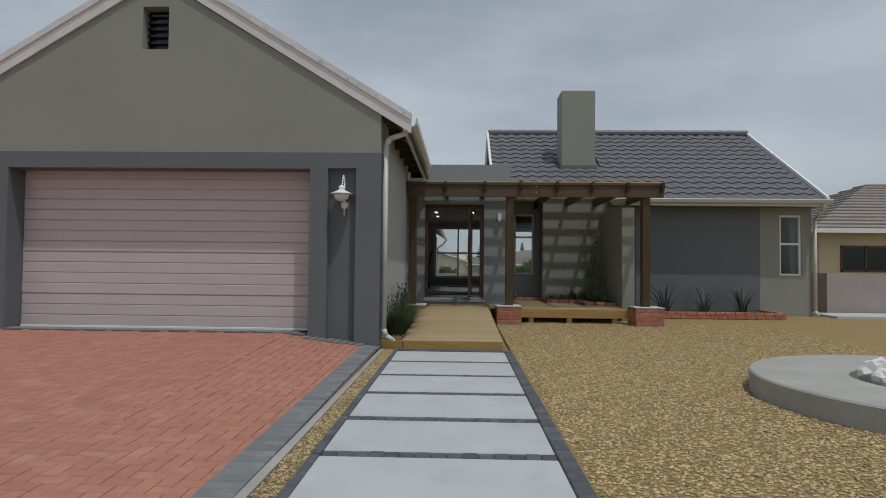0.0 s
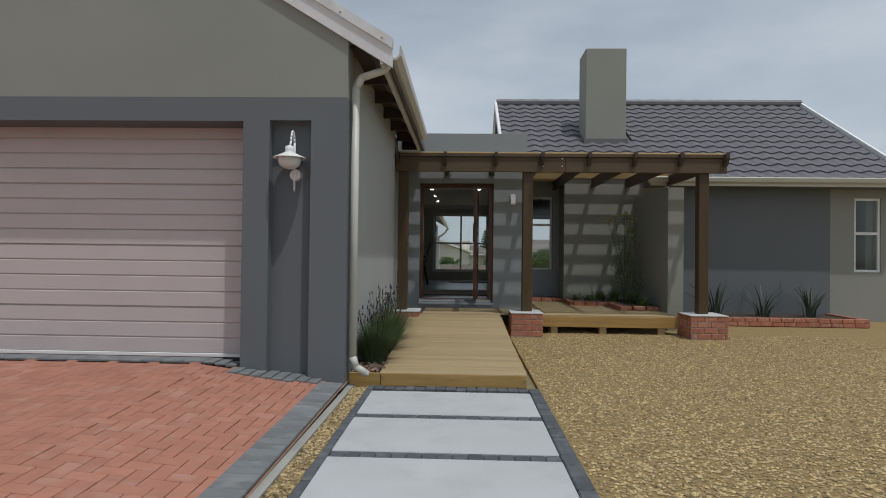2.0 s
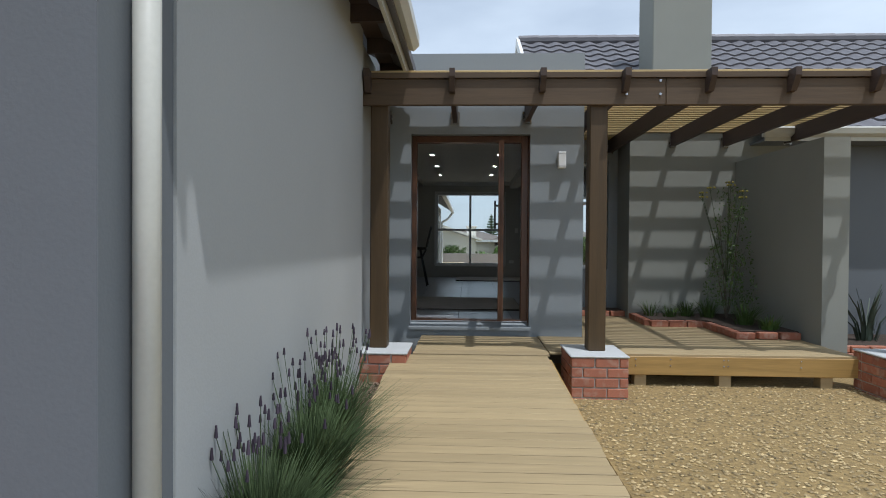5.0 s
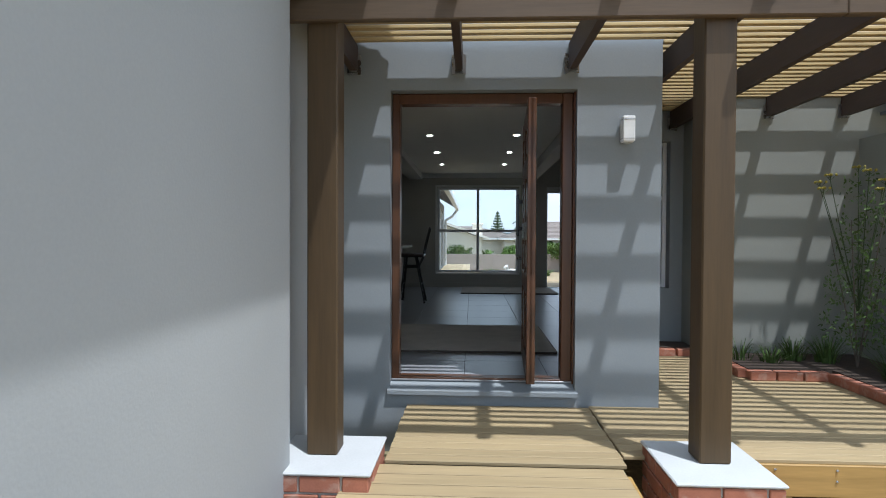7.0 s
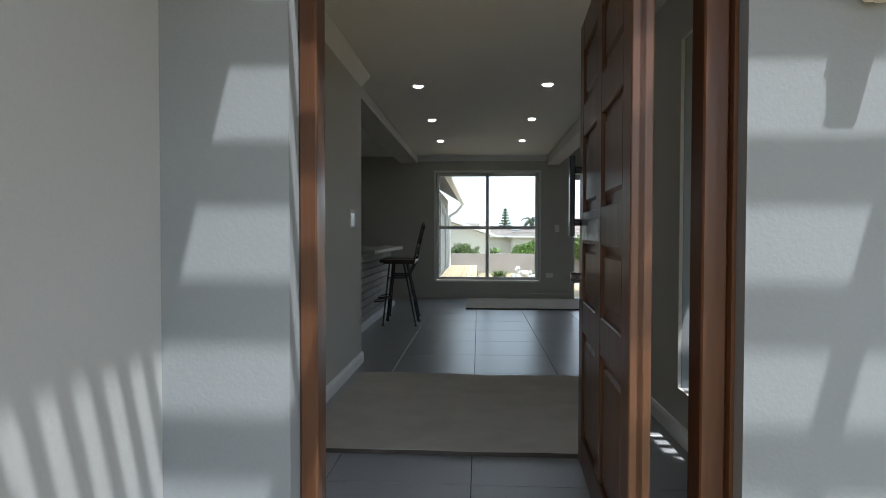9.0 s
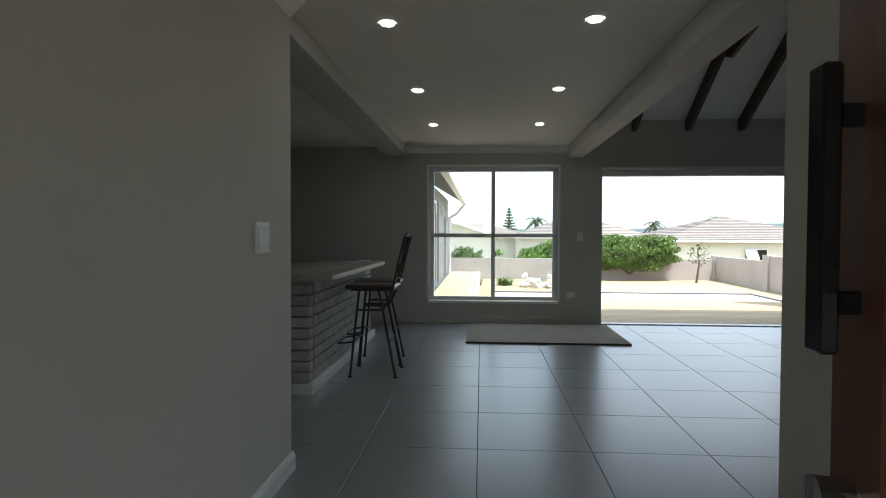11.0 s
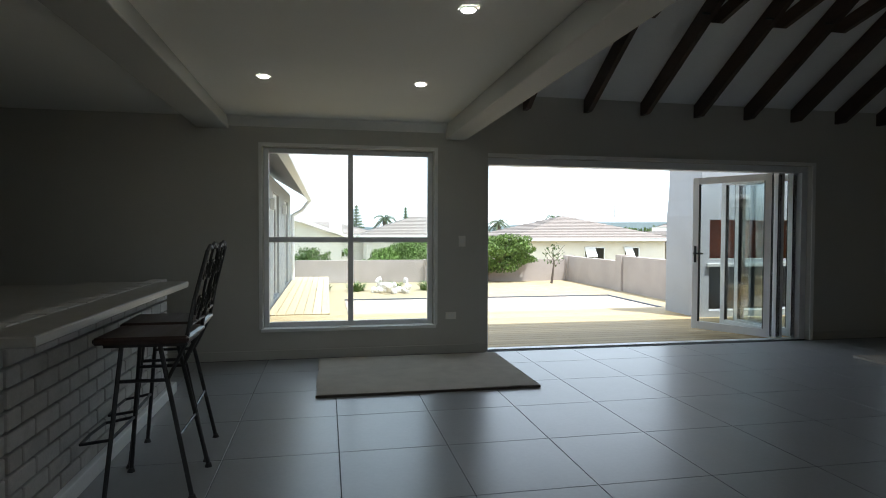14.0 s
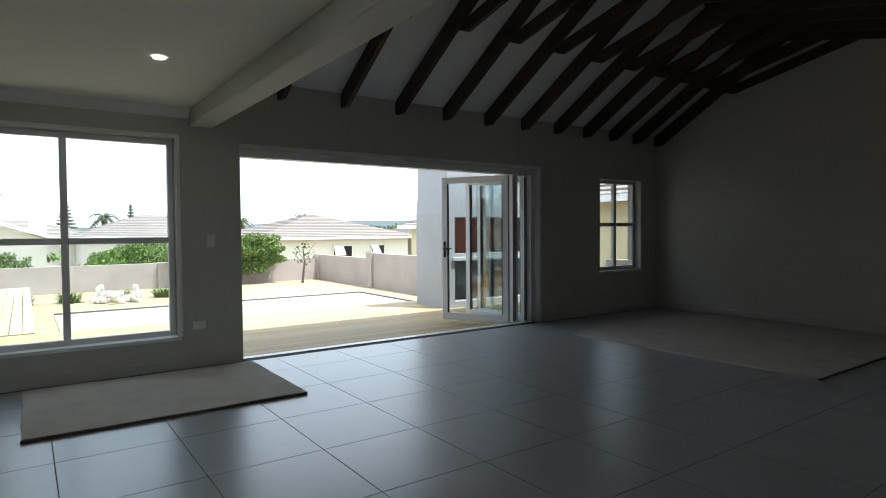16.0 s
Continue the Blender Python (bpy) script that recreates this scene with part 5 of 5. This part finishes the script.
hw = thing("white_gable_house", (-5.5, 46, -1.2), "white gabled house beyond the garden wall", "house")
part("wall", prism([(-14, -1.2), (0.7, -1.2), (0.7, 1.5), (-6.6, 4.05), (-14, 1.45)], "y", 46, 56), M_NWHITE, hw)
for s in (1, -1):
    x1 = -6.6 + s * 7.75
    part("roof", prism([(-6.6, 4.25), (x1, 1.55), (x1, 1.4), (-6.6, 4.05)], "y", 45.6, 56.4), M_NWHITE, hw)
chw = part("chimney", boxes((0.1, 0.75, 47, 47.8, 0.9, 2.35)), M_NWHITE, hw)
part("chimney_cap", boxes((0.04, 0.81, 46.94, 47.86, 2.35, 2.45), bevel=0.02), M_NWHITE, chw)
hg = hip_house("far_house", -6, 4.4, 66, 74, -1.4, 1.5, 2.7, M_NWHITE, "far house with long brown tiled roof")

# rear garden
structure("wall_boundary_rear", boxes((-14, 8.9, 35.6, 35.8, -0.1, 0.78), (8.7, 8.9, 31.6, 35.6, -0.1, 0.9), (8.7, 8.9, 27.7, 31.6, -0.1, 1.06), (8.7, 8.9, 23.5, 27.7, -0.1, 1.26)), M_TAUPE, "low taupe plastered garden wall")
for x, y, z in ((8.8, 35.7, 0.92), (8.8, 31.6, 1.09), (8.8, 27.7, 1.29), (-3, 35.7, 0.8), (3.5, 35.7, 0.8)):
    structure("wall_pillar", boxes((x - 0.17, x + 0.17, y - 0.17, y + 0.17, -0.1, z)), M_TAUPE, "taupe plastered wall pillar", "pillar")
structure("garden_gravel", boxes((-1, 9.9, 21.37, 35.6, -0.12, 0.0)), M_YSAND, "yellow gravel of the rear garden", "gravel")
structure("garden_court", boxes((0.4, 7.6, 24.6, 30.2, -0.05, 0.02)), M_YARD, "pale crushed stone court", "court")
structure("court_edging", boxes((0.4, 7.66, 30.2, 30.27, -0.05, 0.05), (7.6, 7.67, 24.6, 30.2, -0.05, 0.05)), M_DPAVER, "dark edging of the stone court", "edging")
rd = thing("rear_deck", (3.5, 22.9, 0.1), "pale pine rear deck outside the folding doors", "deck")
part("fascia", boxes((-0.9, 8.6, 24.58, 24.61, 0.0, 0.44)), M_FASCIA, rd)
sd = thing("side_deck", (-0.5, 28, 0.1), "pale pine deck strip along the house wing", "deck")
part("fascia", boxes((-0.02, 0.0, 24.62, 32.5, 0.0, 0.46)), M_FASCIA, sd)
wing = thing("house_wing", (-3, 27, 0), "sage grey rear wing of the house", "house wing", kind="structure")
part("wall", holed("x", -1.25, -1.0, HB + 0.25, 31.5, -0.1, 2.75, [(23.2, 24.9, 0.5, 2.5), (26.2, 27.6, 0.5, 2.5), (29.2, 30.4, 0.5, 2.5)]), M_SIDE, wing)
part("wall", boxes((-6, -1.25, 31.25, 31.5, -0.1, 2.75), (-6, -5.8, HB + 0.25, 31.25, -0.1, 2.75)), M_SIDE, wing)
part("roof", prism([(-3.6, 4.6), (-0.55, 2.78), (-0.55, 2.68), (-3.6, 4.5)], "y", HB + 0.25, 31.9), M_ROOF, wing)
part("roof", prism([(-3.6, 4.6), (-6.5, 2.78), (-6.5, 2.68), (-3.6, 4.5)], "y", HB + 0.25, 31.9), M_ROOF, wing)
part("gutter", boxes((-0.56, -0.44, HB + 0.3, 31.9, 2.6, 2.72), bevel=0.01), M_WHITE, wing, "white gutter")
part("downpipe", chain([(-0.5, 31.7, 2.62), (-0.7, 31.6, 2.35), (-0.95, 31.55, 2.2), (-0.95, 31.55, 0.0)], 0.05, 10), M_WHITE, wing)
for ya, yb in ((23.2, 24.9), (26.2, 27.6), (29.2, 30.4)):
    w = part("window", boxes((-1.1, -1.05, ya, ya + 0.06, 0.5, 2.5), (-1.1, -1.05, yb - 0.06, yb, 0.5, 2.5), (-1.1, -1.05, ya, yb, 2.44, 2.5), (-1.1, -1.05, (ya + yb) / 2 - 0.04, (ya + yb) / 2 + 0.04, 0.5, 2.5)), M_WHITE, wing)
    part("pane", boxes((-1.09, -1.08, ya, yb, 0.5, 2.5)), M_BLACK, w)
for y in (22.4, 25.5, 28.4):
    wlr = thing("wing_wall_light", (-1.0, y, 2.2), "white cylindrical wall light on the wing", "wall light", "lights on the rear wing")
    part("body", boxes((-0.99, -0.9, y - 0.045, y + 0.045, 2.14, 2.34), bevel=0.01), M_WHITE, wlr)
    part("bracket", boxes((-1.0, -0.988, y - 0.03, y + 0.03, 2.18, 2.3)), M_STEEL, wlr)

br = thing("braai", (6.9, 23.7, 0.42), "grey plastered outdoor barbecue with brick-lined firebox", "barbecue")
part("body", holed("y", 23.3, 23.55, 5.86, 8.1, 0.42, 2.05, [(6.05, 7.9, 0.55, 1.24), (6.05, 7.9, 1.36, 1.98)]), M_BRAAI, br)
part("sides", boxes((5.86, 6.0, 23.55, 24.2, 0.42, 2.05), (7.95, 8.1, 23.55, 24.2, 0.42, 2.05), (6.0, 7.95, 24.05, 24.2, 0.42, 2.05)), M_BRAAI, br)
part("firebox", boxes((6.0, 7.95, 23.95, 24.05, 1.3, 2.05), (6.0, 6.06, 23.55, 23.95, 1.3, 2.05), (7.89, 7.95, 23.55, 23.95, 1.3, 2.05)), M_FIRE, br, "red brick firebox lining")
part("shelf", boxes((6.0, 7.95, 23.26, 23.95, 1.24, 1.3), bevel=0.006), M_CAP, br, "concrete shelf")
hood = [(5.86, 2.05), (8.1, 2.05), (7.9, 2.3), (7.6, 2.55), (7.5, 4.2), (5.9, 4.2), (5.9, 2.6), (5.885, 2.3)]
part("hood", prism(hood, "y", 23.3, 24.2), M_BRAAI, br)
part("log_recess", boxes((6.0, 7.95, 23.95, 24.05, 0.43, 1.2)), M_GREY, br)

br.location.x -= 0.2

# trees and shrubs behind the garden
def bush(name, at, sx, sy, sz, n, leaf, label, mat=M_BUSH):
    t = thing(name, at, label, "bush")
    b = bmesh.new()
    for k in range(6):
        a = k * 1.05
        rod(b, at, (at[0] + sx * 0.6 * math.cos(a), at[1] + sy * 0.6 * math.sin(a), at[2] + sz * 1.1), 0.04, 0.015, 5)
    part("branches", b, M_TRUNK, t)
    seed = Vector((at[0], at[1], 0))

    def shape(p):
        r = p.length
        lim = 0.78 + 0.35 * noise.noise(p.normalized() * 2.2 + seed) if r > 0 else 1
        if r > lim or r < lim * 0.55:
            return None
        return Vector((p.x * sx, p.y * sy, sz + p.z * sz))
    V, F = leafy(n, shape, leaf)
    o = new("crown", raw("crown", V, F, mat))
    o.parent = t
    return t


bush("garden_bush", (5.5, 35.25, 0.25), 2.25, 0.8, 0.8, 17000, 0.05, "large bright green bush spilling over the garden wall")
bush("garden_bush", (2.0, 36.6, -0.5), 1.0, 0.9, 0.92, 8000, 0.05, "bright green hedge behind the garden wall")
bush("garden_bush", (3.2, 37.2, -0.5), 1.4, 1.0, 1.08, 9000, 0.05, "bright green bush behind the garden wall")
bush("garden_bush", (-0.55, 36.4, -0.4), 0.95, 0.7, 0.9, 6000, 0.045, "round green bush behind the garden wall", M_LEAF)
for i, x in enumerate((-0.2, 0.8, 1.9, 3.0)):
    plant("low_plant", (x, 32.8, 0.0), 120, 0.5, 0.32, 0.02, M_LEAF, "low green plant in the gravel bed", "plant", 1.2)
for i in range(16):
    ob = new("rock", rock_me)
    ob.matrix_basis = pose(1.75 + rng.uniform(-0.5, 0.5), 32.0 + rng.uniform(-0.35, 0.35), 0.08 + (0.14 if i > 8 else 0) + (0.13 if i > 13 else 0), *rng.uniform(0, 360, 3)) @ Matrix.Scale(rng.uniform(0.8, 1.15), 4)
    tagged(ob, "white rock of the garden rock pile", "rock", "white rock pile in the garden")
yt = thing("young_tree", (7.6, 34.4, 0), "young garden tree with a thin crown", "tree")
b = rod(bmesh.new(), (7.6, 34.4, 0), (7.7, 34.4, 0.8), 0.045, 0.03, 7)
for k in range(7):
    rod(b, (7.68, 34.4, 0.6 + 0.05 * k), (7.68 + 0.4 * math.cos(k * 2.1), 34.4 + 0.4 * math.sin(k * 2.1), 0.85 + 0.08 * k), 0.012, 0.006, 5)
part("trunk", b, M_TRUNK, yt)
V, F = leafy(70, lambda p: Vector((7.7 - 7.6 + p.x * 0.42, p.y * 0.4, 1.0 + p.z * 0.4)) if p.length < 1 and noise.noise(p * 3) > 0 else None, 0.06)
o = new("crown", raw("crown", V, F, M_LEAF))
o.parent = yt


def palm(at, h, r, label):
    t = thing("palm_tree", at, label, "palm tree", "palms on the skyline")
    part("trunk", rod(bmesh.new(), at, (at[0], at[1], at[2] + h), 0.28, 0.2, 9), M_TRUNK, t)
    V, F = [], []
    for k in range(26):
        a, e = k * 2.4, rng.uniform(-0.5, 1.1)
        for s in range(9):
            f0 = s / 9
            def pt(f):
                return Vector((r * f * math.cos(a) * math.cos(e * 0.7), r * f * math.sin(a) * math.cos(e * 0.7), h + r * (f * math.sin(e) - 0.75 * f * f)))
            p, q = pt(f0), pt(f0 + 0.11)
            sd2 = Vector((-math.sin(a), math.cos(a), 0)) * 0.32 * r * (1 - abs(f0 - 0.35)) * 0.6
            n0 = len(V)
            V += [tuple(p), tuple(q), tuple(q + sd2 - Vector((0, 0, 0.25 * r * 0.4))), tuple(q - sd2 - Vector((0, 0, 0.25 * r * 0.4)))]
            F += [(n0, n0 + 1, n0 + 2), (n0, n0 + 1, n0 + 3)]
    o = new("fronds", raw("fronds", V, F, M_PALM))
    o.parent = t


palm((18.5, 78, -1.5), 4.4, 1.4, "palm rising behind the rear house roof")
palm((26.0, 80, -1.5), 5.0, 1.4, "palm rising behind the rear house roof")
palm((5.6, 74, -1.5), 4.6, 1.4, "palm on the skyline behind the far house")


def pine(at, h, r, label):
    t = thing("norfolk_pine", at, label, "pine tree", "pines on the skyline")
    part("trunk", rod(bmesh.new(), at, (at[0], at[1], at[2] + h), 0.25, 0.05, 7), M_TRUNK, t)
    V, F = [], []
    lv = 13
    for k in range(lv):
        z, rr = h * (0.3 + 0.7 * k / lv), r * (1 - k / lv) + 0.12
        for j in range(9):
            a = j * 0.698 + k
            for s in range(5):
                f = (s + 0.5) / 5
                c = Vector((rr * f * math.cos(a), rr * f * math.sin(a), z + 0.18 * rr * f))
                n0 = len(V)
                w = 0.16 * rr + 0.05
                sd2 = Vector((-math.sin(a), math.cos(a), 0.2)) * w
                V += [tuple(c - sd2), tuple(c + Vector((0, 0, 0.16))), tuple(c + sd2), tuple(c - Vector((0, 0, 0.1)))]
                F.append((n0, n0 + 1, n0 + 2, n0 + 3))
    o = new("branches", raw("branches", V, F, M_PALM))
    o.parent = t


pine((3.2, 82, -1.5), 6.3, 1.5, "dark pine on the skyline behind the white house")
pine((9.0, 84, -1.5), 6.2, 0.9, "tall slim dark pine on the skyline")
for x, y, sx, sz in ((-3, 60, 5, 1.3), (8.0, 62, 4.5, 1.4), (30, 75, 6, 1.8), (12, 90, 7, 2.0), (45, 90, 9, 2.2)):
    bush("distant_tree", (x, y, -1.4), sx, 2.0, sz, 1800, 0.28, "dark green tree clump among the far houses", M_LEAF)

# ---------------------------------------------------------------- laid pieces
# concrete stepping slabs and cobble rows of the path
path = thing("path", (0.18, 3.5, -0.03), "pale concrete slab path with charcoal cobble joints", "path", kind="structure")
gaps = [6.7, 5.78, 4.86, 3.93, 3.05, 2.15, 1.25, 0.35, -0.55, -1.45, -2.35]
cob = block_mesh("cobble", 0.098, 0.12, 0.06, M_DPAVER, 0.008)
cob2 = block_mesh("cobble", 0.106, 0.18, 0.06, M_DPAVER, 0.008)
cob3 = block_mesh("cobble", 0.062, 0.18, 0.06, M_DPAVER, 0.008)
prev = 7.62
for g in gaps:
    me = mesh_of("slab", boxes((-0.745, 0.745, g + 0.064 - (g + prev) / 2, prev - 0.064 - (g + prev) / 2, 0, 0.045), bevel=0.006), M_SLAB)
    piece("slab", me, path, Matrix.Translation((0.185, (g + prev) / 2, -0.037 + random.uniform(-0.002, 0.003))))
    if g > 1:
        for i in range(15):
            piece("cobble", cob, path, pose(-0.51 + 0.0995 * i, g, -0.055 + random.uniform(-0.004, 0.002), 0, 0, random.uniform(-2, 2)))
    prev = g
for i in range(15):
    piece("cobble", cob, path, pose(-0.51 + 0.0995 * i, 7.72, -0.05 + random.uniform(-0.003, 0.004), 0, 0, random.uniform(-2, 2)))
y = 1.2
while y < 7.7:
    piece("edging_paver", cob2, path, pose(0.99, y, -0.05 + random.uniform(-0.003, 0.004), 0, 0, random.uniform(-1.5, 1.5)))
    piece("edging_paver", cob3, path, pose(-0.593, y + 0.03, -0.05 + random.uniform(-0.003, 0.004), 0, 0, random.uniform(-1.5, 1.5)))
    y += 0.19

# ramp and deck boards
bm_me = mesh_of("board", boxes((-0.725, 0.725, -0.0522, 0.0522, 0, 0.022), bevel=0.003), M_DECK)
tilt = math.degrees(math.atan2(0.205, 3.8))
n = 34
for i in range(n):
    y = 7.86 + i * 0.1125
    piece("board", bm_me, ramp, pose(0.207 - 0.012 * (y - 7.86) + random.uniform(-0.006, 0.006), y, 0.112 + (y - 7.86) * 0.054, tilt, 0, random.uniform(-0.25, 0.25)))
y = 11.72
while y < FY - 0.03:
    me = mesh_of("board", boxes((-1.3, 0.0, -0.045, 0.045, 0, 0.022), bevel=0.003), M_DECK) if y == 11.72 else me
    piece("board", me, deck, pose(0.92 + random.uniform(-0.004, 0.004), y, DECK - 0.022))
    y += 0.098
me_l = mesh_of("board", boxes((0.0, 2.9, -0.045, 0.045, 0, 0.022), bevel=0.003), M_DECK)
me_s = mesh_of("board", boxes((0.0, 2.4, -0.045, 0.045, 0, 0.022), bevel=0.003), M_DECK)
y = 11.86
while y < 14.75:
    if y < FY - 0.03:
        piece("board", me_l, deck, pose(0.93 + random.uniform(-0.004, 0.004), y, DECK - 0.0225))
    else:
        piece("board", me_s, deck, pose(1.44, y, DECK - 0.0225))
    y += 0.098
me = mesh_of("board", boxes((-4.75, 4.75, -0.066, 0.066, 0, 0.022), bevel=0.003), M_DECK)
for i in range(23):
    piece("board", me, rd, pose(3.85, 21.5 + i * 0.138, 0.425))
me = mesh_of("board", boxes((-0.066, 0.066, -3.94, 3.94, 0, 0.022), bevel=0.003), M_DECK_Y)
for i in range(7):
    piece("board", me, sd, pose(-0.9 + i * 0.14, 28.56, 0.44))

# brick piers, planters, counter
for p, (x0, x1, y0, y1) in piers:
    brick_course_box(p, x0, x1, y0, y1, -0.046, 5, 0.21, 0.076, 0.1, 0.012)
eb = block_mesh("brick", 0.21, 0.1, 0.075, M_BRICK, 0.006)


def edge_run(owner, a, b, z):
    a, b = Vector(a), Vector(b)
    L = (b - a).length
    k = max(1, round(L / 0.217))
    ang = math.degrees(math.atan2(b.y - a.y, b.x - a.x))
    for i in range(k):
        c = a + (b - a) * ((i + 0.5) / k)
        piece("brick", eb, owner, pose(c.x, c.y, z + random.uniform(-0.003, 0.003), 0, 0, ang + random.uniform(-1, 1)))


for a, b in (((1.5, 14.72), (2.42, 14.72)), ((2.46, 14.7), (2.46, 13.76)), ((2.46, 13.7), (3.14, 13.7)), ((3.16, 13.66), (3.16, 12.86)), ((3.1, 12.8), (3.84, 12.8))):
    edge_run(pl_edge, (*a, 0), (*b, 0), DECK)
for c in range(2):
    edge_run(pl_front, (4.35 + 0.1 * c, 13.3, 0), (7.8, 13.3, 0), c * 0.08 + 0.04)
    edge_run(pl_front, (7.8, 13.25, 0), (7.8, HY - 0.05, 0), c * 0.08 + 0.04)
brick_course_box(isl, -3.2, -1.24, 17.4, 19.95, FLOOR + 0.085, 10, 0.225, 0.073, 0.1, 0.011, M_WBRICK, "fr")

def lie(x, y):
    """The turn that lays a paver on the slope of the drive."""
    n = Vector((paving_z(x - 0.05, y) - paving_z(x + 0.05, y), paving_z(x, y - 0.05) - paving_z(x, y + 0.05), 0.1)).normalized()
    return Vector((0, 0, 1)).rotation_difference(n).to_matrix().to_4x4()


# driveway pavers in herringbone, nearest ones singly
pv = block_mesh("paver", 0.196, 0.096, 0.02, M_PAVER, 0.004)
single_left = 290
rest_v, rest_f = [], []
src = np.array([v.co[:] for v in pv.vertices])
src_f = [tuple(p.vertices) for p in pv.polygons]
spots = []
for i in range(-80, 80):
    for j in range(-80, 80):
        for k in range(2):
            # each step of the pattern holds one paver along and one across
            u, v = i * 0.1 + j * 0.2, i * 0.1 - j * 0.2
            cx, cy, a = (u + 0.1, v + 0.05, 0) if k == 0 else (u + 0.05, v + 0.2, 90)
            x, y = cx - 3.0, cy + 4.6
            if -8.6 < x < -0.99 and 1.7 < y < GY - 0.02:
                spots.append((x, y, a))
spots.sort(key=lambda s: -s[0] + 0.25 * abs(s[1] - 4.0))
for k, (x, y, a) in enumerate(spots):
    z = paving_z(x, y) - 0.016
    m = Matrix.Translation((x, y, z + random.uniform(-0.0015, 0.0015))) @ lie(x, y) @ Matrix.Rotation(radians(a + random.uniform(-0.6, 0.6)), 4, "Z")
    if k < single_left:
        piece("paver", pv, drive, m)
    else:
        mm = np.array(m)
        vv = src @ mm[:3, :3].T + mm[:3, 3]
        n0 = len(rest_v)
        rest_v.extend(map(tuple, vv))
        rest_f.extend([tuple(q + n0 for q in f) for f in src_f])
o = new("paver_field", raw("paver_field", rest_v, rest_f, M_PAVER))
o.parent = drive
tagged(o, kind="stuff")
gpv = block_mesh("border_paver", 0.215, 0.1, 0.022, M_GPAVER, 0.004)
y = 1.6
while y < GY - 0.02:
    piece("border_paver", gpv, drive, Matrix.Translation((-0.935, y, paving_z(-0.935, y) - 0.008)) @ lie(-0.935, y))
    y += 0.103
x = -1.3
while x > -1.9:
    piece("border_paver", gpv, drive, pose(x, GY - 0.12, paving_z(x, GY - 0.1) - 0.004, 0, 0, 90 + random.uniform(-1, 1)))
    x -= 0.103
while x > -6.2:
    piece("border_paver", gpv, drive, pose(x, GY + 0.1, paving_z(x, GY + 0.1) - 0.004, 0, 0, 90 + random.uniform(-1, 1)))
    x -= 0.103
x = -1.09
while x > -1.6:
    piece("border_paver", gpv, drive, pose(x, GY - 0.05, paving_z(x, GY) - 0.004, 0, 0, 88))
    x -= 0.103

# floor tiles
floor = structure("floor", boxes((-5.2, 8.75, 15.4, HB + 0.09, FLOOR - 0.1, FLOOR - 0.004), (-1.2, 1.43, FY + 0.2, 15.4, FLOOR - 0.1, FLOOR - 0.004)), M_GROUT, "grey porcelain tiled floor", "floor")
TXS, TYS = 0.645, 0.695
tile = mesh_of("tile", boxes((-TXS / 2 + 0.002, TXS / 2 - 0.002, -TYS / 2 + 0.002, TYS / 2 - 0.002, 0, 0.01), bevel=0.0015), M_TILE)
for i in range(-8, 14):
    for j in range(-6, 6):
        x, y = 0.03 + TXS * (i + 0.5), 17.06 + TYS * (j + 0.5)
        if x - TXS / 2 > 8.72 or y + TYS / 2 > HB + 0.4 or (y < 15.6 and not -1.3 < x < 1.3):
            continue
        if y + TYS / 2 > HB + 0.06:
            continue
        piece("tile", tile, floor, Matrix.Translation((x, y, FLOOR - 0.01)))
cut = mesh_of("tile", boxes((-TXS / 2 + 0.002, TXS / 2 - 0.002, 0.002, 0.55, 0, 0.01), bevel=0.0015), M_TILE)
for i in range(-8, 14):
    piece("tile", cut, floor, Matrix.Translation((0.03 + TXS * (i + 0.5), 17.06 + TYS * 5, FLOOR - 0.01)))

# roof tiles: rolled profile, lower courses lie singly, upper ones too
TW, TL = 0.333, 0.345
prof = [(-TW / 2 + TW * k / 8, 0.02 * math.sin(2 * math.pi * k / 8 + 0.6) + 0.03) for k in range(9)]
tv = [(u, 0, h) for u, h in prof] + [(u, TL + 0.05, h) for u, h in prof] + [(u, 0, h - 0.04) for u, h in prof]
tf = [(k, k + 1, k + 10, k + 9) for k in range(8)] + [(k + 18, k + 19, k + 1, k) for k in range(8)]
rt = raw("roof_tile", tv, tf, M_ROOF)
rows = int((RY - EY) / math.cos(PITCH) / TL)
nt_ = 0
rest_v, rest_f = [], []
for j in range(rows + 1):
    d = j * TL
    for i in range(24):
        x = 1.33 + TW * i
        y, z = EY - 0.03 + d * math.cos(PITCH), EZ - 0.05 + d * math.sin(PITCH)
        if d + TL > (RY - EY) / math.cos(PITCH) + 0.2 or (3.05 < x < 4.02 and 15.7 < y < 16.4) or (x < 4.1 and y < HY + 0.04):
            continue
        m = Matrix.Translation((x, y, z)) @ Matrix.Rotation(PITCH - 0.085, 4, "X")
        if nt_ < 290:
            piece("roof_tile", rt, roof, m)
            nt_ += 1
        else:
            n0 = len(rest_v)
            rest_v.extend([tuple(m @ Vector(c)) for c in tv])
            rest_f.extend([tuple(q + n0 for q in f) for f in tf])
me = raw("roof_tile_field", rest_v, rest_f, M_ROOF)
me.transform(Matrix.Translation(-BASE[roof]))
o = new("roof_tile_field", me)
o.parent = roof
tagged(o, kind="stuff")
